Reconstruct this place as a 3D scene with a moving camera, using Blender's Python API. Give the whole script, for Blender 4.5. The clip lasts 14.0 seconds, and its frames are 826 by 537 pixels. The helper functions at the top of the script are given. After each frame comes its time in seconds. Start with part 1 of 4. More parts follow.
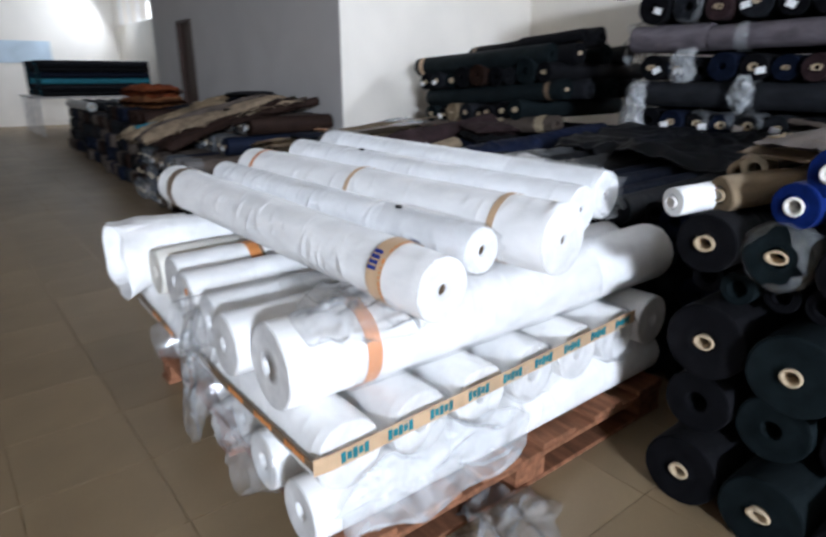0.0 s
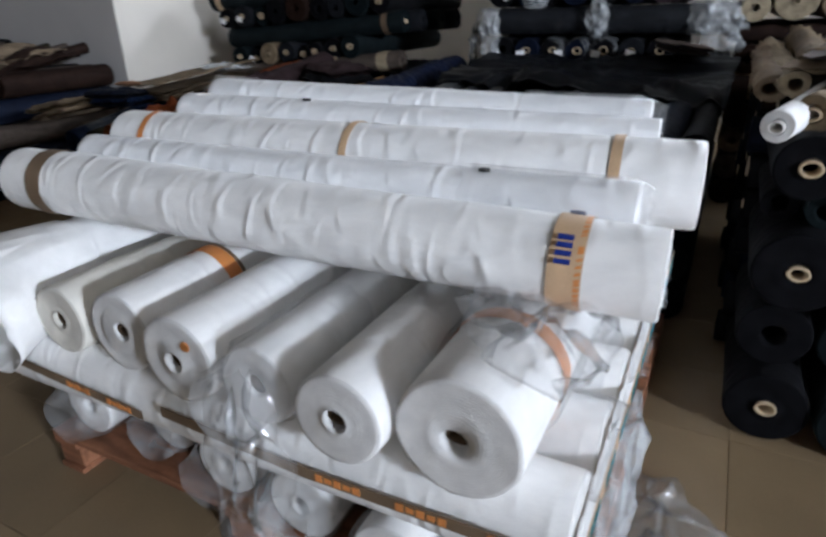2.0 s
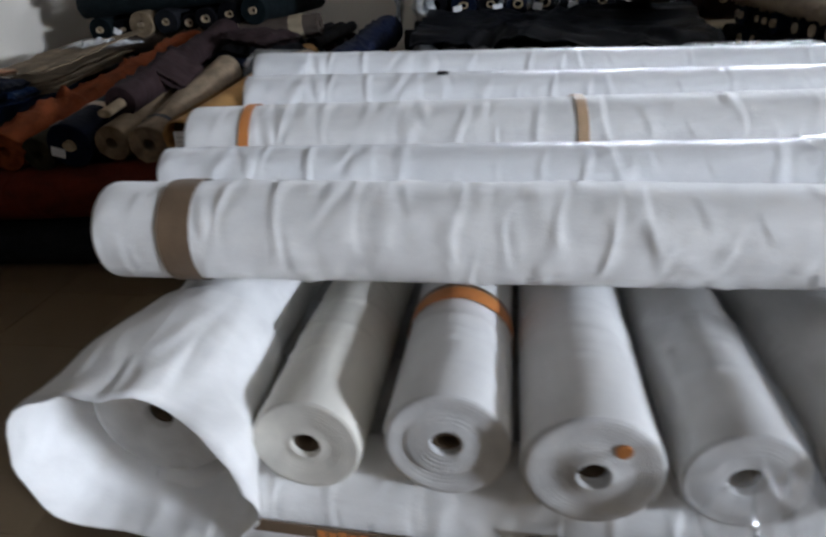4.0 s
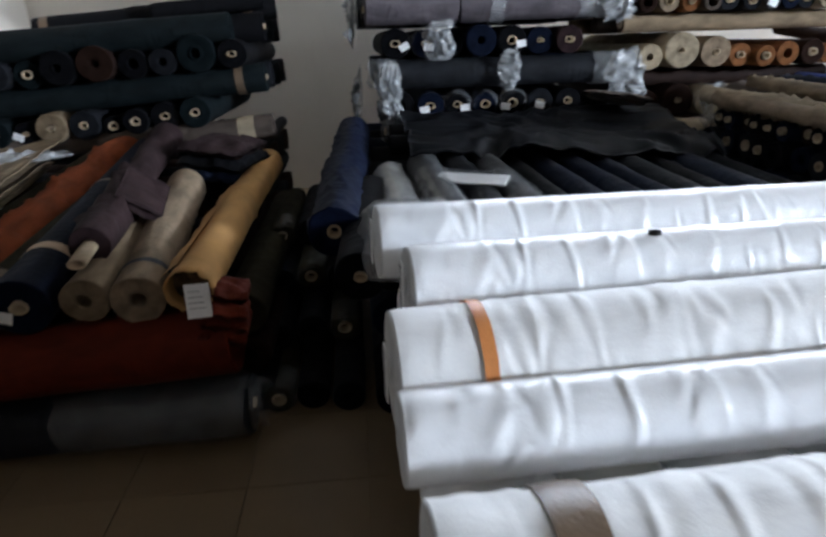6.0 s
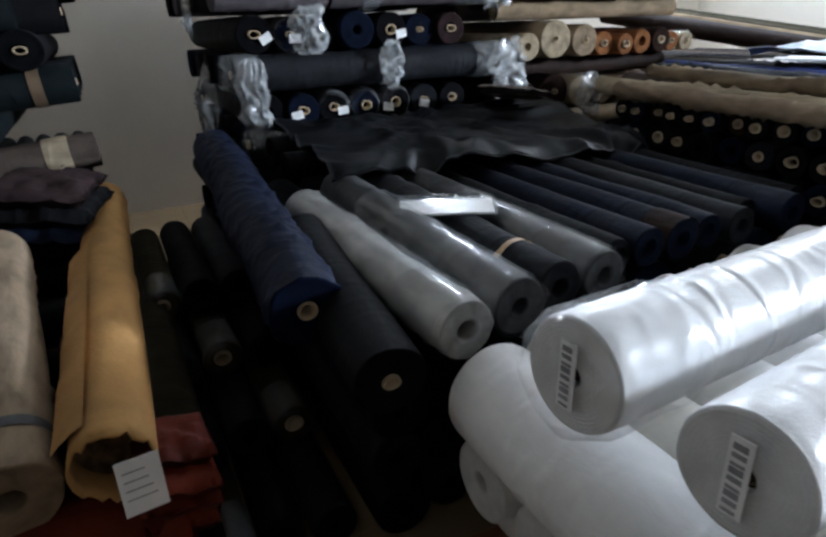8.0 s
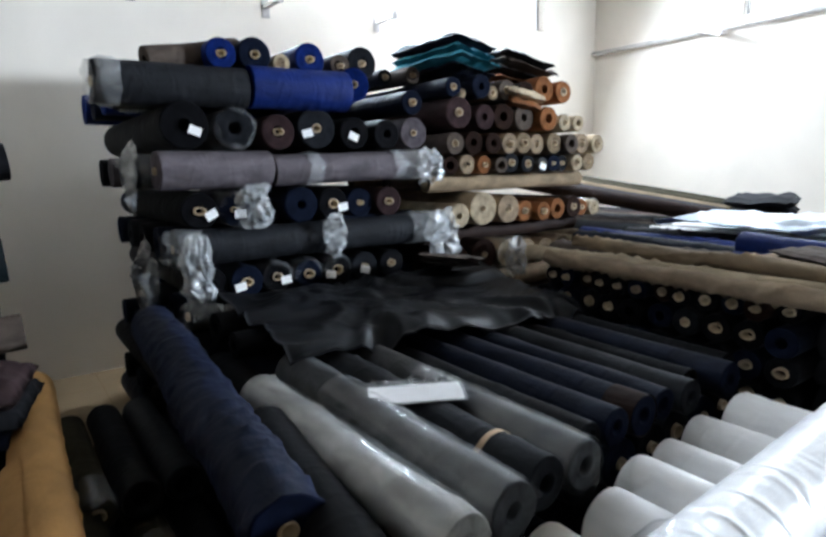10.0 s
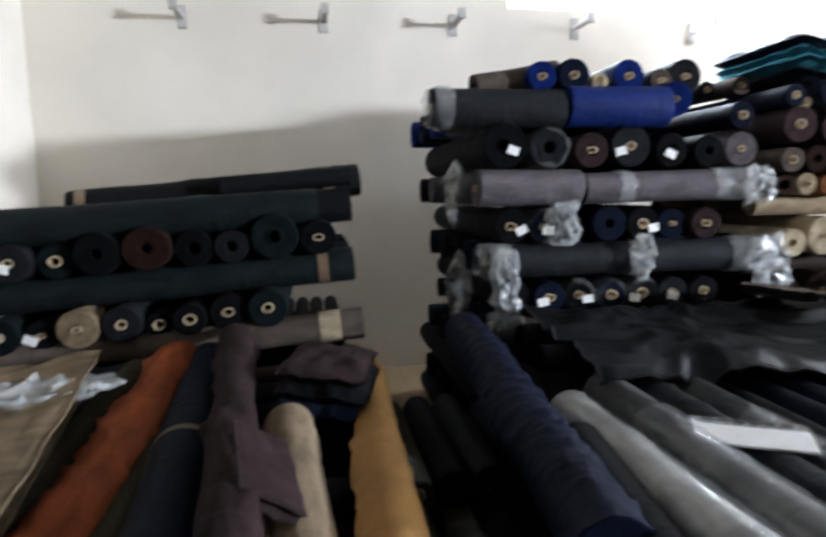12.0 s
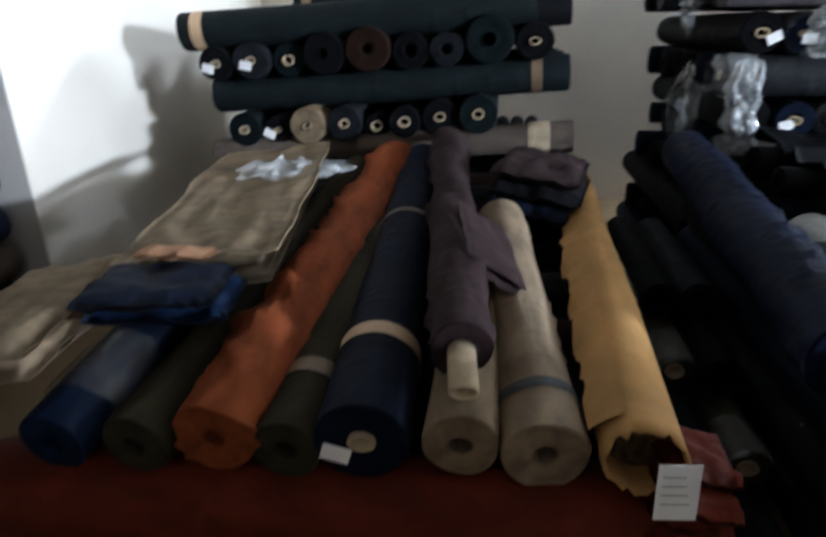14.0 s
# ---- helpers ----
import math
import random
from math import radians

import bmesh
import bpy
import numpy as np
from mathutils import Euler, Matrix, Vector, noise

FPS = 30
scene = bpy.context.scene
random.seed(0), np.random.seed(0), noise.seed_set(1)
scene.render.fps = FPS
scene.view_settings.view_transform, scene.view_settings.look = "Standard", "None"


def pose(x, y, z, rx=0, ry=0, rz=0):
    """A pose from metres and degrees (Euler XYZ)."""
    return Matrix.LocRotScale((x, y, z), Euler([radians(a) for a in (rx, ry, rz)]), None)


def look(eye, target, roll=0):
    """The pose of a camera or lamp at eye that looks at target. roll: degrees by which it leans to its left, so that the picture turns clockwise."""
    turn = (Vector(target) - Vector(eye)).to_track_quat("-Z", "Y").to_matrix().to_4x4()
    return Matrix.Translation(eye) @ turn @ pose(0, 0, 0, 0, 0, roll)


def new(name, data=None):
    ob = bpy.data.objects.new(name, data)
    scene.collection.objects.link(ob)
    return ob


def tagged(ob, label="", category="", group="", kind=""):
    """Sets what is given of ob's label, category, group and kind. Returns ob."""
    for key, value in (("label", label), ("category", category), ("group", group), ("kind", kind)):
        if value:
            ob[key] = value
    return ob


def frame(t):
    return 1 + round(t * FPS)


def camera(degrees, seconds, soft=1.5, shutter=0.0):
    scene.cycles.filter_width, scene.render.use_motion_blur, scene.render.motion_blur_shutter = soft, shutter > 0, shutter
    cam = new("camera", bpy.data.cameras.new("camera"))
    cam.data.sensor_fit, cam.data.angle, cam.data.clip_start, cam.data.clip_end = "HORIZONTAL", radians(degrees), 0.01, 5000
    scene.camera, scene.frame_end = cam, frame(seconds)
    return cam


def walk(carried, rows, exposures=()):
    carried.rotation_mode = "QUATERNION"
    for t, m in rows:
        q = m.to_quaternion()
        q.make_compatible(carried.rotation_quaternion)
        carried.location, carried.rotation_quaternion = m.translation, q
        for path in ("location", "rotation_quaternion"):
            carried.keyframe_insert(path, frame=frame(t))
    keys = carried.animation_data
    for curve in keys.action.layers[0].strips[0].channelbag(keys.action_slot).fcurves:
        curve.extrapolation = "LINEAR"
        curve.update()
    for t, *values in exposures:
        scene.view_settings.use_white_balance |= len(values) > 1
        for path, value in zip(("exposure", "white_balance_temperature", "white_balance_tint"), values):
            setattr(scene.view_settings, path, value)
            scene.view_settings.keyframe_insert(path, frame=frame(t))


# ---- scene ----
cam = camera(69.3, 14.0, soft=2.6, shutter=0.5)
METRES, EYE, TILT, LEAN, TURN = 4.6, 1.30, -18.0, 0.0, 51.5
EXPOSURES = [(0.0, -0.6, 5850, 13), (1.5, -0.9, 5900, 13), (3.0, -1.02, 5950, 13), (4.0, -1.05, 5950, 13), (6.5, -0.35, 5750, 11), (8.0, -0.3, 5750, 10),
             (10.5, 0.0, 5800, 9), (12.5, -0.05, 6050, 12), (14.0, 0.15, 5700, 9)]
ROWS = [
    (0.0, 0.0, 0.0, 0.0, -0.0, 0.0, 0.0),
    (0.5, -0.0515, 0.0261, 0.0147, -8.76, 0.14, 2.1),
    (1.0, -0.0811, 0.0763, 0.0223, -10.76, -0.31, 2.94),
    (1.5, -0.1068, 0.1141, 0.0279, -14.66, -3.52, 3.52),
    (2.0, -0.1589, 0.1397, 0.0329, -23.03, -6.74, 8.63),
    (2.5, -0.1898, 0.1793, 0.038, -28.88, -10.06, 10.94),
    (3.0, -0.2081, 0.2269, 0.0544, -34.23, -13.74, 12.63),
    (3.5, -0.2506, 0.2736, 0.0718, -38.17, -13.97, 15.37),
    (4.0, -0.2911, 0.3239, 0.0909, -41.72, -13.71, 14.87),
    (6.5, -0.3, 0.5378, 0.1919, -62.11, -11.64, 17.97),
    (7.0, -0.2892, 0.5884, 0.2079, -70.49, -13.79, 18.9),
    (7.5, -0.2712, 0.6312, 0.2223, -75.88, -16.86, 19.55),
    (8.0, -0.242, 0.6609, 0.232, -77.74, -18.63, 19.44),
    (10.5, -0.2391, 0.6926, 0.2818, -87.05, -5.93, 19.85),
    (11.0, -0.2408, 0.7008, 0.2846, -75.97, -1.73, 19.4),
    (11.5, -0.2459, 0.7064, 0.2847, -67.16, 1.56, 18.64),
    (12.0, -0.2512, 0.717, 0.2826, -59.54, 1.9, 16.54),
    (12.5, -0.2578, 0.7293, 0.2819, -51.23, 2.17, 14.58),
    (13.0, -0.2682, 0.7422, 0.2801, -48.69, -0.62, 14.89),
    (13.5, -0.2763, 0.7487, 0.2723, -47.93, -5.14, 15.17),
    (14.0, -0.2786, 0.7391, 0.2597, -41.98, -8.76, 12.87),
]
walk(cam, [(t, pose(0, 0, EYE, TILT, LEAN, TURN) @ pose(METRES * x, METRES * y, METRES * z, 90 + pitch, roll, yaw)) for t, x, y, z, yaw, pitch, roll in ROWS],
     exposures=EXPOSURES)

# ---- light ----
world = bpy.data.worlds.new("sky")
world.use_nodes = True
scene.world = world
sky = world.node_tree.nodes.new("ShaderNodeTexSky")
sky.sky_type, sky.sun_disc = "NISHITA", False
sky.sun_elevation, sky.sun_rotation = radians(40), radians(120)
world.node_tree.nodes["Background"].inputs["Strength"].default_value = 0.12
world.node_tree.links.new(sky.outputs["Color"], world.node_tree.nodes["Background"].inputs["Color"])


def window_light(name, m, width, height, watts, colour=(1.0, 0.98, 0.95)):
    lamp = bpy.data.lights.new(name, "AREA")
    lamp.shape, lamp.size, lamp.size_y, lamp.energy, lamp.color = "RECTANGLE", width, height, watts, colour
    ob = new(name, lamp)
    ob.matrix_basis = m
    return ob


# daylight in the openings: east windows, the strip window over the stacks, the far bay
DAY = (0.89, 0.95, 1.0)
window_light("east_daylight", look((9.24, -3.4, 2.98), (-3.0, 0.9, 1.5)), 1.5, 0.5, 2450, DAY)
window_light("east_high_daylight", look((3.15, 4.2, 3.24), (-5.0, 6.2, 2.3)), 0.7, 0.25, 85, DAY)
window_light("strip_daylight", look((0.2, 6.36, 3.30), (-0.8, 1.8, 0.9)), 3.7, 0.36, 400, DAY)
window_light("far_daylight", look((-17.2, 4.6, 2.95), (-16.5, 1.0, 1.2)), 3.0, 0.7, 170, DAY)


# ---- materials ----
def material(name, colour, rough=0.8, spec=0.3, vary=0.25, scale=5.0, bump=0.2, fine=180.0, metal=0.0, stretch=(1, 1, 1),
             sheen=0.0, rings=0.0, second=None, coat=0.0, broad=0.0, wrinkle=0.0):
    """A surface with broad stains and fine grain; second: the other colour of its stains; rings: wound layers."""
    m = bpy.data.materials.new(name)
    m.use_nodes = True
    nodes, link = m.node_tree.nodes, m.node_tree.links.new
    b = nodes["Principled BSDF"]
    b.inputs["Roughness"].default_value = rough
    b.inputs["Specular IOR Level"].default_value = spec
    b.inputs["Metallic"].default_value = metal
    b.inputs["Sheen Weight"].default_value = sheen
    b.inputs["Sheen Roughness"].default_value = 0.5
    b.inputs["Coat Weight"].default_value = coat
    b.inputs["Coat Roughness"].default_value = 0.2
    co = nodes.new("ShaderNodeTexCoord")
    mp = nodes.new("ShaderNodeMapping")
    mp.inputs["Scale"].default_value = stretch
    link(co.outputs["Object"], mp.inputs["Vector"])
    big, small = nodes.new("ShaderNodeTexNoise"), nodes.new("ShaderNodeTexNoise")
    big.inputs["Scale"].default_value, big.inputs["Detail"].default_value, big.inputs["Distortion"].default_value = scale, 5, 0.4
    small.inputs["Scale"].default_value, small.inputs["Detail"].default_value = fine, 3
    link(mp.outputs["Vector"], big.inputs["Vector"])
    link(co.outputs["Object"], small.inputs["Vector"])
    info = nodes.new("ShaderNodeObjectInfo")
    dark = tuple(c * (1 - vary) for c in colour)
    light = second or tuple(min(1, c * (1 + vary)) for c in colour)
    ramp = nodes.new("ShaderNodeValToRGB")
    ramp.color_ramp.elements[0].position, ramp.color_ramp.elements[1].position = 0.32, 0.7
    ramp.color_ramp.elements[0].color, ramp.color_ramp.elements[1].color = (*dark, 1), (*light, 1)
    link(big.outputs["Fac"], ramp.inputs["Fac"])
    grain = nodes.new("ShaderNodeMixRGB")
    grain.blend_type = "MULTIPLY"
    grain.inputs["Fac"].default_value = min(1, vary * 1.2)
    link(ramp.outputs["Color"], grain.inputs["Color1"])
    link(small.outputs["Color"], grain.inputs["Color2"])
    gray = nodes.new("ShaderNodeHueSaturation")
    rnd = nodes.new("ShaderNodeMapRange")
    rnd.inputs["To Min"].default_value, rnd.inputs["To Max"].default_value = 1.2 - vary * 0.5, 1.2 + vary * 0.5
    link(info.outputs["Random"], rnd.inputs["Value"])
    link(rnd.outputs["Result"], gray.inputs["Value"])
    bw = nodes.new("ShaderNodeRGBToBW")
    link(small.outputs["Color"], bw.inputs["Color"])
    link(bw.outputs["Val"], grain.inputs["Color2"])
    link(grain.outputs["Color"], gray.inputs["Color"])
    link(gray.outputs["Color"], b.inputs["Base Color"])
    bm1 = nodes.new("ShaderNodeBump")
    bm1.inputs["Strength"].default_value, bm1.inputs["Distance"].default_value = bump, 0.004
    link(small.outputs["Fac"], bm1.inputs["Height"])
    last = bm1
    if broad:
        bm2 = nodes.new("ShaderNodeBump")
        bm2.inputs["Strength"].default_value, bm2.inputs["Distance"].default_value = broad, 0.03
        link(big.outputs["Fac"], bm2.inputs["Height"])
        link(bm2.outputs["Normal"], bm1.inputs["Normal"])
    if wrinkle:
        # slanting ridged creases
        turn = nodes.new("ShaderNodeMapping")
        turn.inputs["Rotation"].default_value, turn.inputs["Scale"].default_value = (0.5, 0.4, 0.6), (1.6, 0.55, 0.8)
        ridge = nodes.new("ShaderNodeTexNoise")
        ridge.noise_type = "RIDGED_MULTIFRACTAL"
        ridge.inputs["Scale"].default_value, ridge.inputs["Detail"].default_value, ridge.inputs["Distortion"].default_value = 11, 2, 0.6
        link(co.outputs["Object"], turn.inputs["Vector"])
        link(turn.outputs["Vector"], ridge.inputs["Vector"])
        bm4 = nodes.new("ShaderNodeBump")
        bm4.inputs["Strength"].default_value, bm4.inputs["Distance"].default_value = wrinkle, 0.012
        link(ridge.outputs["Fac"], bm4.inputs["Height"])
        if broad:
            link(bm2.outputs["Normal"], bm4.inputs["Normal"])
        link(bm4.outputs["Normal"], bm1.inputs["Normal"])
    if rings:
        wave = nodes.new("ShaderNodeTexWave")
        wave.wave_type, wave.rings_direction = "RINGS", "X"
        wave.inputs["Scale"].default_value, wave.inputs["Distortion"].default_value = rings, 3.0
        wave.inputs["Detail"].default_value, wave.inputs["Detail Scale"].default_value = 2, 3
        link(co.outputs["Object"], wave.inputs["Vector"])
        bm3 = nodes.new("ShaderNodeBump")
        bm3.inputs["Strength"].default_value, bm3.inputs["Distance"].default_value = 0.18, 0.002
        link(wave.outputs["Fac"], bm3.inputs["Height"])
        link(bm1.outputs["Normal"], bm3.inputs["Normal"])
        last = bm3
    link(last.outputs["Normal"], b.inputs["Normal"])
    return m


CLOTH = {  # colour, roughness, sheen
    "white": ((0.78, 0.775, 0.765), 0.6), "glossy_white": ((0.78, 0.785, 0.79), 0.26), "ivory": ((0.70, 0.675, 0.61), 0.65), "black": ((0.0055, 0.0055, 0.0068), 0.75),
    "charcoal": ((0.014, 0.015, 0.018), 0.7), "navy": ((0.0055, 0.0085, 0.020), 0.7), "royal_blue": ((0.006, 0.018, 0.12), 0.6),
    "green_black": ((0.007, 0.011, 0.0125), 0.7), "dark_brown": ((0.02, 0.010, 0.007), 0.75), "rust": ((0.22, 0.055, 0.018), 0.8),
    "beige": ((0.28, 0.21, 0.14), 0.85), "cream": ((0.42, 0.34, 0.23), 0.85), "taupe": ((0.085, 0.066, 0.054), 0.85),
    "plum_brown": ((0.034, 0.020, 0.021), 0.85), "grey": ((0.07, 0.072, 0.075), 0.7), "mauve_grey": ((0.11, 0.095, 0.105), 0.7),
    "khaki": ((0.225, 0.167, 0.105), 0.85), "teal": ((0.035, 0.19, 0.25), 0.6), "ink_blue": ((0.0045, 0.0075, 0.022), 0.6), "copper": ((0.22, 0.09, 0.035), 0.8),
    "red": ((0.115, 0.016, 0.006), 0.6), "denim": ((0.008, 0.017, 0.045), 0.5), "olive": ((0.035, 0.03, 0.017), 0.85), "silver": ((0.40, 0.40, 0.385), 0.45), "peach": ((0.62, 0.34, 0.20), 0.8),
}
FABRIC, EDGE = {}, {}
for key, (colour, rough) in CLOTH.items():
    pale = colour[1] > 0.5
    FABRIC[key] = material("cloth_" + key, colour, rough, 0.35 if pale else 0.14, 0.07 if pale else 0.3, 7, 0.12, 260, stretch=(1, 2.2, 2.2),
                           broad=0.10 if pale else 0.3, wrinkle=0.75 if pale else 0.5)
    # wound ends at 0.8 of the cloth colour: their shade is painted in
    EDGE[key] = material("cloth_edge_" + key, tuple(c * 0.8 for c in colour), 0.9, 0.15 if pale else 0.05, 0.1 if pale else 0.3, 20, 0.3, 300, rings=55)
CARD = material("cardboard_tube", (0.42, 0.33, 0.22), 0.85, 0.2, 0.2, 20)
# cardboard with the shade inside a roll's hole put into its colour
CARD_SHADED = material("shaded_hole_tube", (0.10, 0.07, 0.045), 0.9, 0.1, 0.3, 20)
CARD_WHITE = material("white_tube", (0.75, 0.73, 0.70), 0.7, 0.2, 0.1, 20)
PAPER = material("white_paper", (0.78, 0.78, 0.78), 0.7, 0.2, 0.06, 12)
KRAFT = material("kraft_paper", (0.40, 0.22, 0.075), 0.75, 0.25, 0.2, 6, 0.15, 120, broad=0.3)
TAPE_TAN = material("tan_tape", (0.52, 0.36, 0.22), 0.4, 0.5, 0.15, 12)
TAPE_ORANGE = material("orange_tape", (0.62, 0.24, 0.07), 0.4, 0.5, 0.15, 12)
TAPE_BROWN = material("brown_tape", (0.16, 0.11, 0.07), 0.4, 0.5, 0.2, 12)
INK_TEAL = material("teal_ink", (0.01, 0.16, 0.20), 0.5, 0.4, 0.2, 30)
INK_BLUE = material("blue_ink", (0.01, 0.03, 0.22), 0.5, 0.4, 0.2, 30)
INK_GREY = material("faded_ink", (0.30, 0.30, 0.32), 0.7, 0.2, 0.2, 30)
INK_BLACK = material("black_ink", (0.02, 0.02, 0.02), 0.6, 0.3, 0.2, 30)
PLASTER = material("white_plaster", (0.66, 0.615, 0.545), 0.9, 0.2, 0.06, 1.2, 0.12, 90)
# greyer plaster: shade of the wall facing away from daylight, put into colour
SHADED_WALL = material("shaded_plaster", (0.46, 0.44, 0.42), 0.9, 0.2, 0.07, 1.0, 0.12, 90)
# dark tone for unseen walls, added so they bounce less light
DIM_WALL = material("bounce_cut_plaster", (0.19, 0.175, 0.16), 0.9, 0.2, 0.1, 1.0, 0.12, 90)
CEILING = material("ceiling_paint", (0.52, 0.51, 0.49), 0.95, 0.1, 0.06, 1.0, 0.1, 80)
FLOOR = material("floor_tile", (0.24, 0.172, 0.098), 0.45, 0.4, 0.16, 2.2, 0.06, 160)
GROUT = material("floor_joint", (0.22, 0.157, 0.09), 0.9, 0.1, 0.2, 8)
PALLET_WOOD = material("pallet_wood", (0.24, 0.105, 0.055), 0.85, 0.2, 0.35, 5, 0.35, 90, stretch=(1, 6, 6))
PANEL = material("blue_grey_board", (0.40, 0.47, 0.52), 0.7, 0.3, 0.1, 2)
DOOR_WOOD = material("door_wood", (0.05, 0.026, 0.018), 0.5, 0.4, 0.3, 4, 0.2, 80, stretch=(6, 6, 1))
STEEL = material("painted_steel", (0.42, 0.40, 0.38), 0.5, 0.4, 0.2, 8)
FRAME_WHITE = material("window_paint", (0.70, 0.70, 0.70), 0.5, 0.4, 0.08, 8)
FOAM = material("coarse_fibre", (0.16, 0.10, 0.05), 1.0, 0.1, 0.6, 30, 1.0, 60, broad=0.8)


def film_material(name, clear, tint=(0.9, 0.93, 0.95), rough=0.12):
    """Thin clear plastic: mostly see-through, with crumpled gloss."""
    m = bpy.data.materials.new(name)
    m.use_nodes = True
    nodes, link = m.node_tree.nodes, m.node_tree.links.new
    nodes.remove(nodes["Principled BSDF"])
    seethrough, haze, gloss = (nodes.new("ShaderNodeBsdf" + k) for k in ("Transparent", "Diffuse", "Glossy"))
    gloss.inputs["Roughness"].default_value = rough
    haze.inputs["Color"].default_value = (*tint, 1)
    co, ns, bp = nodes.new("ShaderNodeTexCoord"), nodes.new("ShaderNodeTexNoise"), nodes.new("ShaderNodeBump")
    ns.inputs["Scale"].default_value, ns.inputs["Detail"].default_value, ns.inputs["Distortion"].default_value = 11, 3, 0.8
    bp.inputs["Strength"].default_value, bp.inputs["Distance"].default_value = 0.5, 0.012
    link(co.outputs["Object"], ns.inputs["Vector"])
    link(ns.outputs["Fac"], bp.inputs["Height"])
    link(bp.outputs["Normal"], gloss.inputs["Normal"])
    body, shine = nodes.new("ShaderNodeMixShader"), nodes.new("ShaderNodeMixShader")
    ramp = nodes.new("ShaderNodeMapRange")
    ramp.inputs["From Min"].default_value, ramp.inputs["From Max"].default_value = 0.3, 0.7
    ramp.inputs["To Min"].default_value, ramp.inputs["To Max"].default_value = 0.3 * (1 - clear), 1.4 * (1 - clear)
    link(ns.outputs["Fac"], ramp.inputs["Value"])
    link(ramp.outputs["Result"], body.inputs["Fac"])
    link(seethrough.outputs["BSDF"], body.inputs[1])
    link(haze.outputs["BSDF"], body.inputs[2])
    face, power, scale_ = nodes.new("ShaderNodeLayerWeight"), nodes.new("ShaderNodeMath"), nodes.new("ShaderNodeMath")
    face.inputs["Blend"].default_value = 0.5
    power.operation, scale_.operation = "POWER", "MULTIPLY_ADD"
    power.inputs[1].default_value, scale_.inputs[1].default_value, scale_.inputs[2].default_value = 4.0, 0.45, 0.05
    link(bp.outputs["Normal"], face.inputs["Normal"])
    link(face.outputs["Facing"], power.inputs[0])
    link(power.outputs["Value"], scale_.inputs[0])
    link(scale_.outputs["Value"], shine.inputs["Fac"])
    link(body.outputs["Shader"], shine.inputs[1])
    link(gloss.outputs["BSDF"], shine.inputs[2])
    link(shine.outputs["Shader"], nodes["Material Output"].inputs["Surface"])
    return m


FILM = film_material("clear_film", 0.90)
WHITE_PLASTIC = material("white_plastic", (0.58, 0.66, 0.74), 0.3, 0.5, 0.1, 5, 0.1, 60, broad=0.5)
FILM_MILKY = film_material("milky_film", 0.78)


# ---- builders ----
def link_mesh(name, verts, faces, mats, parent=None, smooth=True, index=None):
    me = bpy.data.meshes.new(name)
    me.from_pydata([tuple(v) for v in verts], [], faces)
    for m in mats:
        me.materials.append(m)
    me.polygons.foreach_set("use_smooth", [smooth] * len(me.polygons))
    if index is not None:
        me.polygons.foreach_set("material_index", index)
    ob = new(name, me)
    if parent:
        ob.parent = parent
    return ob


def part(name, bm, mat, parent=None, label="", smooth=False):
    """Links a bmesh as one mesh object under a thing or a part."""
    me = bpy.data.meshes.new(name)
    bm.normal_update()
    bm.to_mesh(me)
    bm.free()
    me.materials.append(mat)
    if smooth:
        me.polygons.foreach_set("use_smooth", [True] * len(me.polygons))
    ob = new(name, me)
    ob.parent = parent
    if label:
        ob["label"] = label
    return ob


def box(bm, lo, hi, bevel=0.0):
    r = bmesh.ops.create_cube(bm, size=1.0)
    c, d = [(a + b) / 2 for a, b in zip(lo, hi)], [b - a for a, b in zip(lo, hi)]
    for v in r["verts"]:
        v.co = Vector([c[i] + v.co[i] * d[i] for i in range(3)])
    if bevel:
        edges = list({e for v in r["verts"] for e in v.link_edges})
        bmesh.ops.bevel(bm, geom=edges, offset=bevel, segments=1, affect="EDGES")
    return bm


def boxes(*spans, bevel=0.0):
    bm = bmesh.new()
    for lo, hi in spans:
        box(bm, lo, hi, bevel)
    return bm


def grid_faces(n, k, wrap=True):
    w = k if wrap else k - 1
    return [(i * k + j, i * k + (j + 1) % k, (i + 1) * k + (j + 1) % k, (i + 1) * k + j) for i in range(n - 1) for j in range(w)]


def ripple(rng, x, a, amp, creases=5):
    """Soft lumps and slanting creases over a wound roll: x along it, a round it."""
    n = np.zeros_like(x)
    for _ in range(5):
        n += rng.uniform(-1, 1) * np.sin(rng.uniform(3, 14) * x + rng.randint(0, 3) * a + rng.uniform(0, 6.3))
    n *= amp * 0.22
    for _ in range(creases):
        x0, slope, a0 = rng.uniform(0, 1.6), rng.uniform(-0.5, 0.5), rng.uniform(0, 6.3)
        d = (x - x0 - slope * np.sin(a - a0)) / rng.uniform(0.006, 0.018)
        n += amp * rng.uniform(0.5, 1.5) * np.exp(-d * d) * np.clip(np.cos(a - a0), 0, 1)
    return n


def axis_pose(p0, p1, spin=0.0):
    """Local x runs from p0 to p1, local z stays upward."""
    x = (Vector(p1) - Vector(p0)).normalized()
    y = Vector((0, 0, 1)).cross(x).normalized()
    z = x.cross(y)
    m = Matrix((x, y, z)).transposed().to_4x4()
    return Matrix.Translation(p0) @ m @ Matrix.Rotation(spin, 4, "X")


SERIAL = [0]
FILL = None


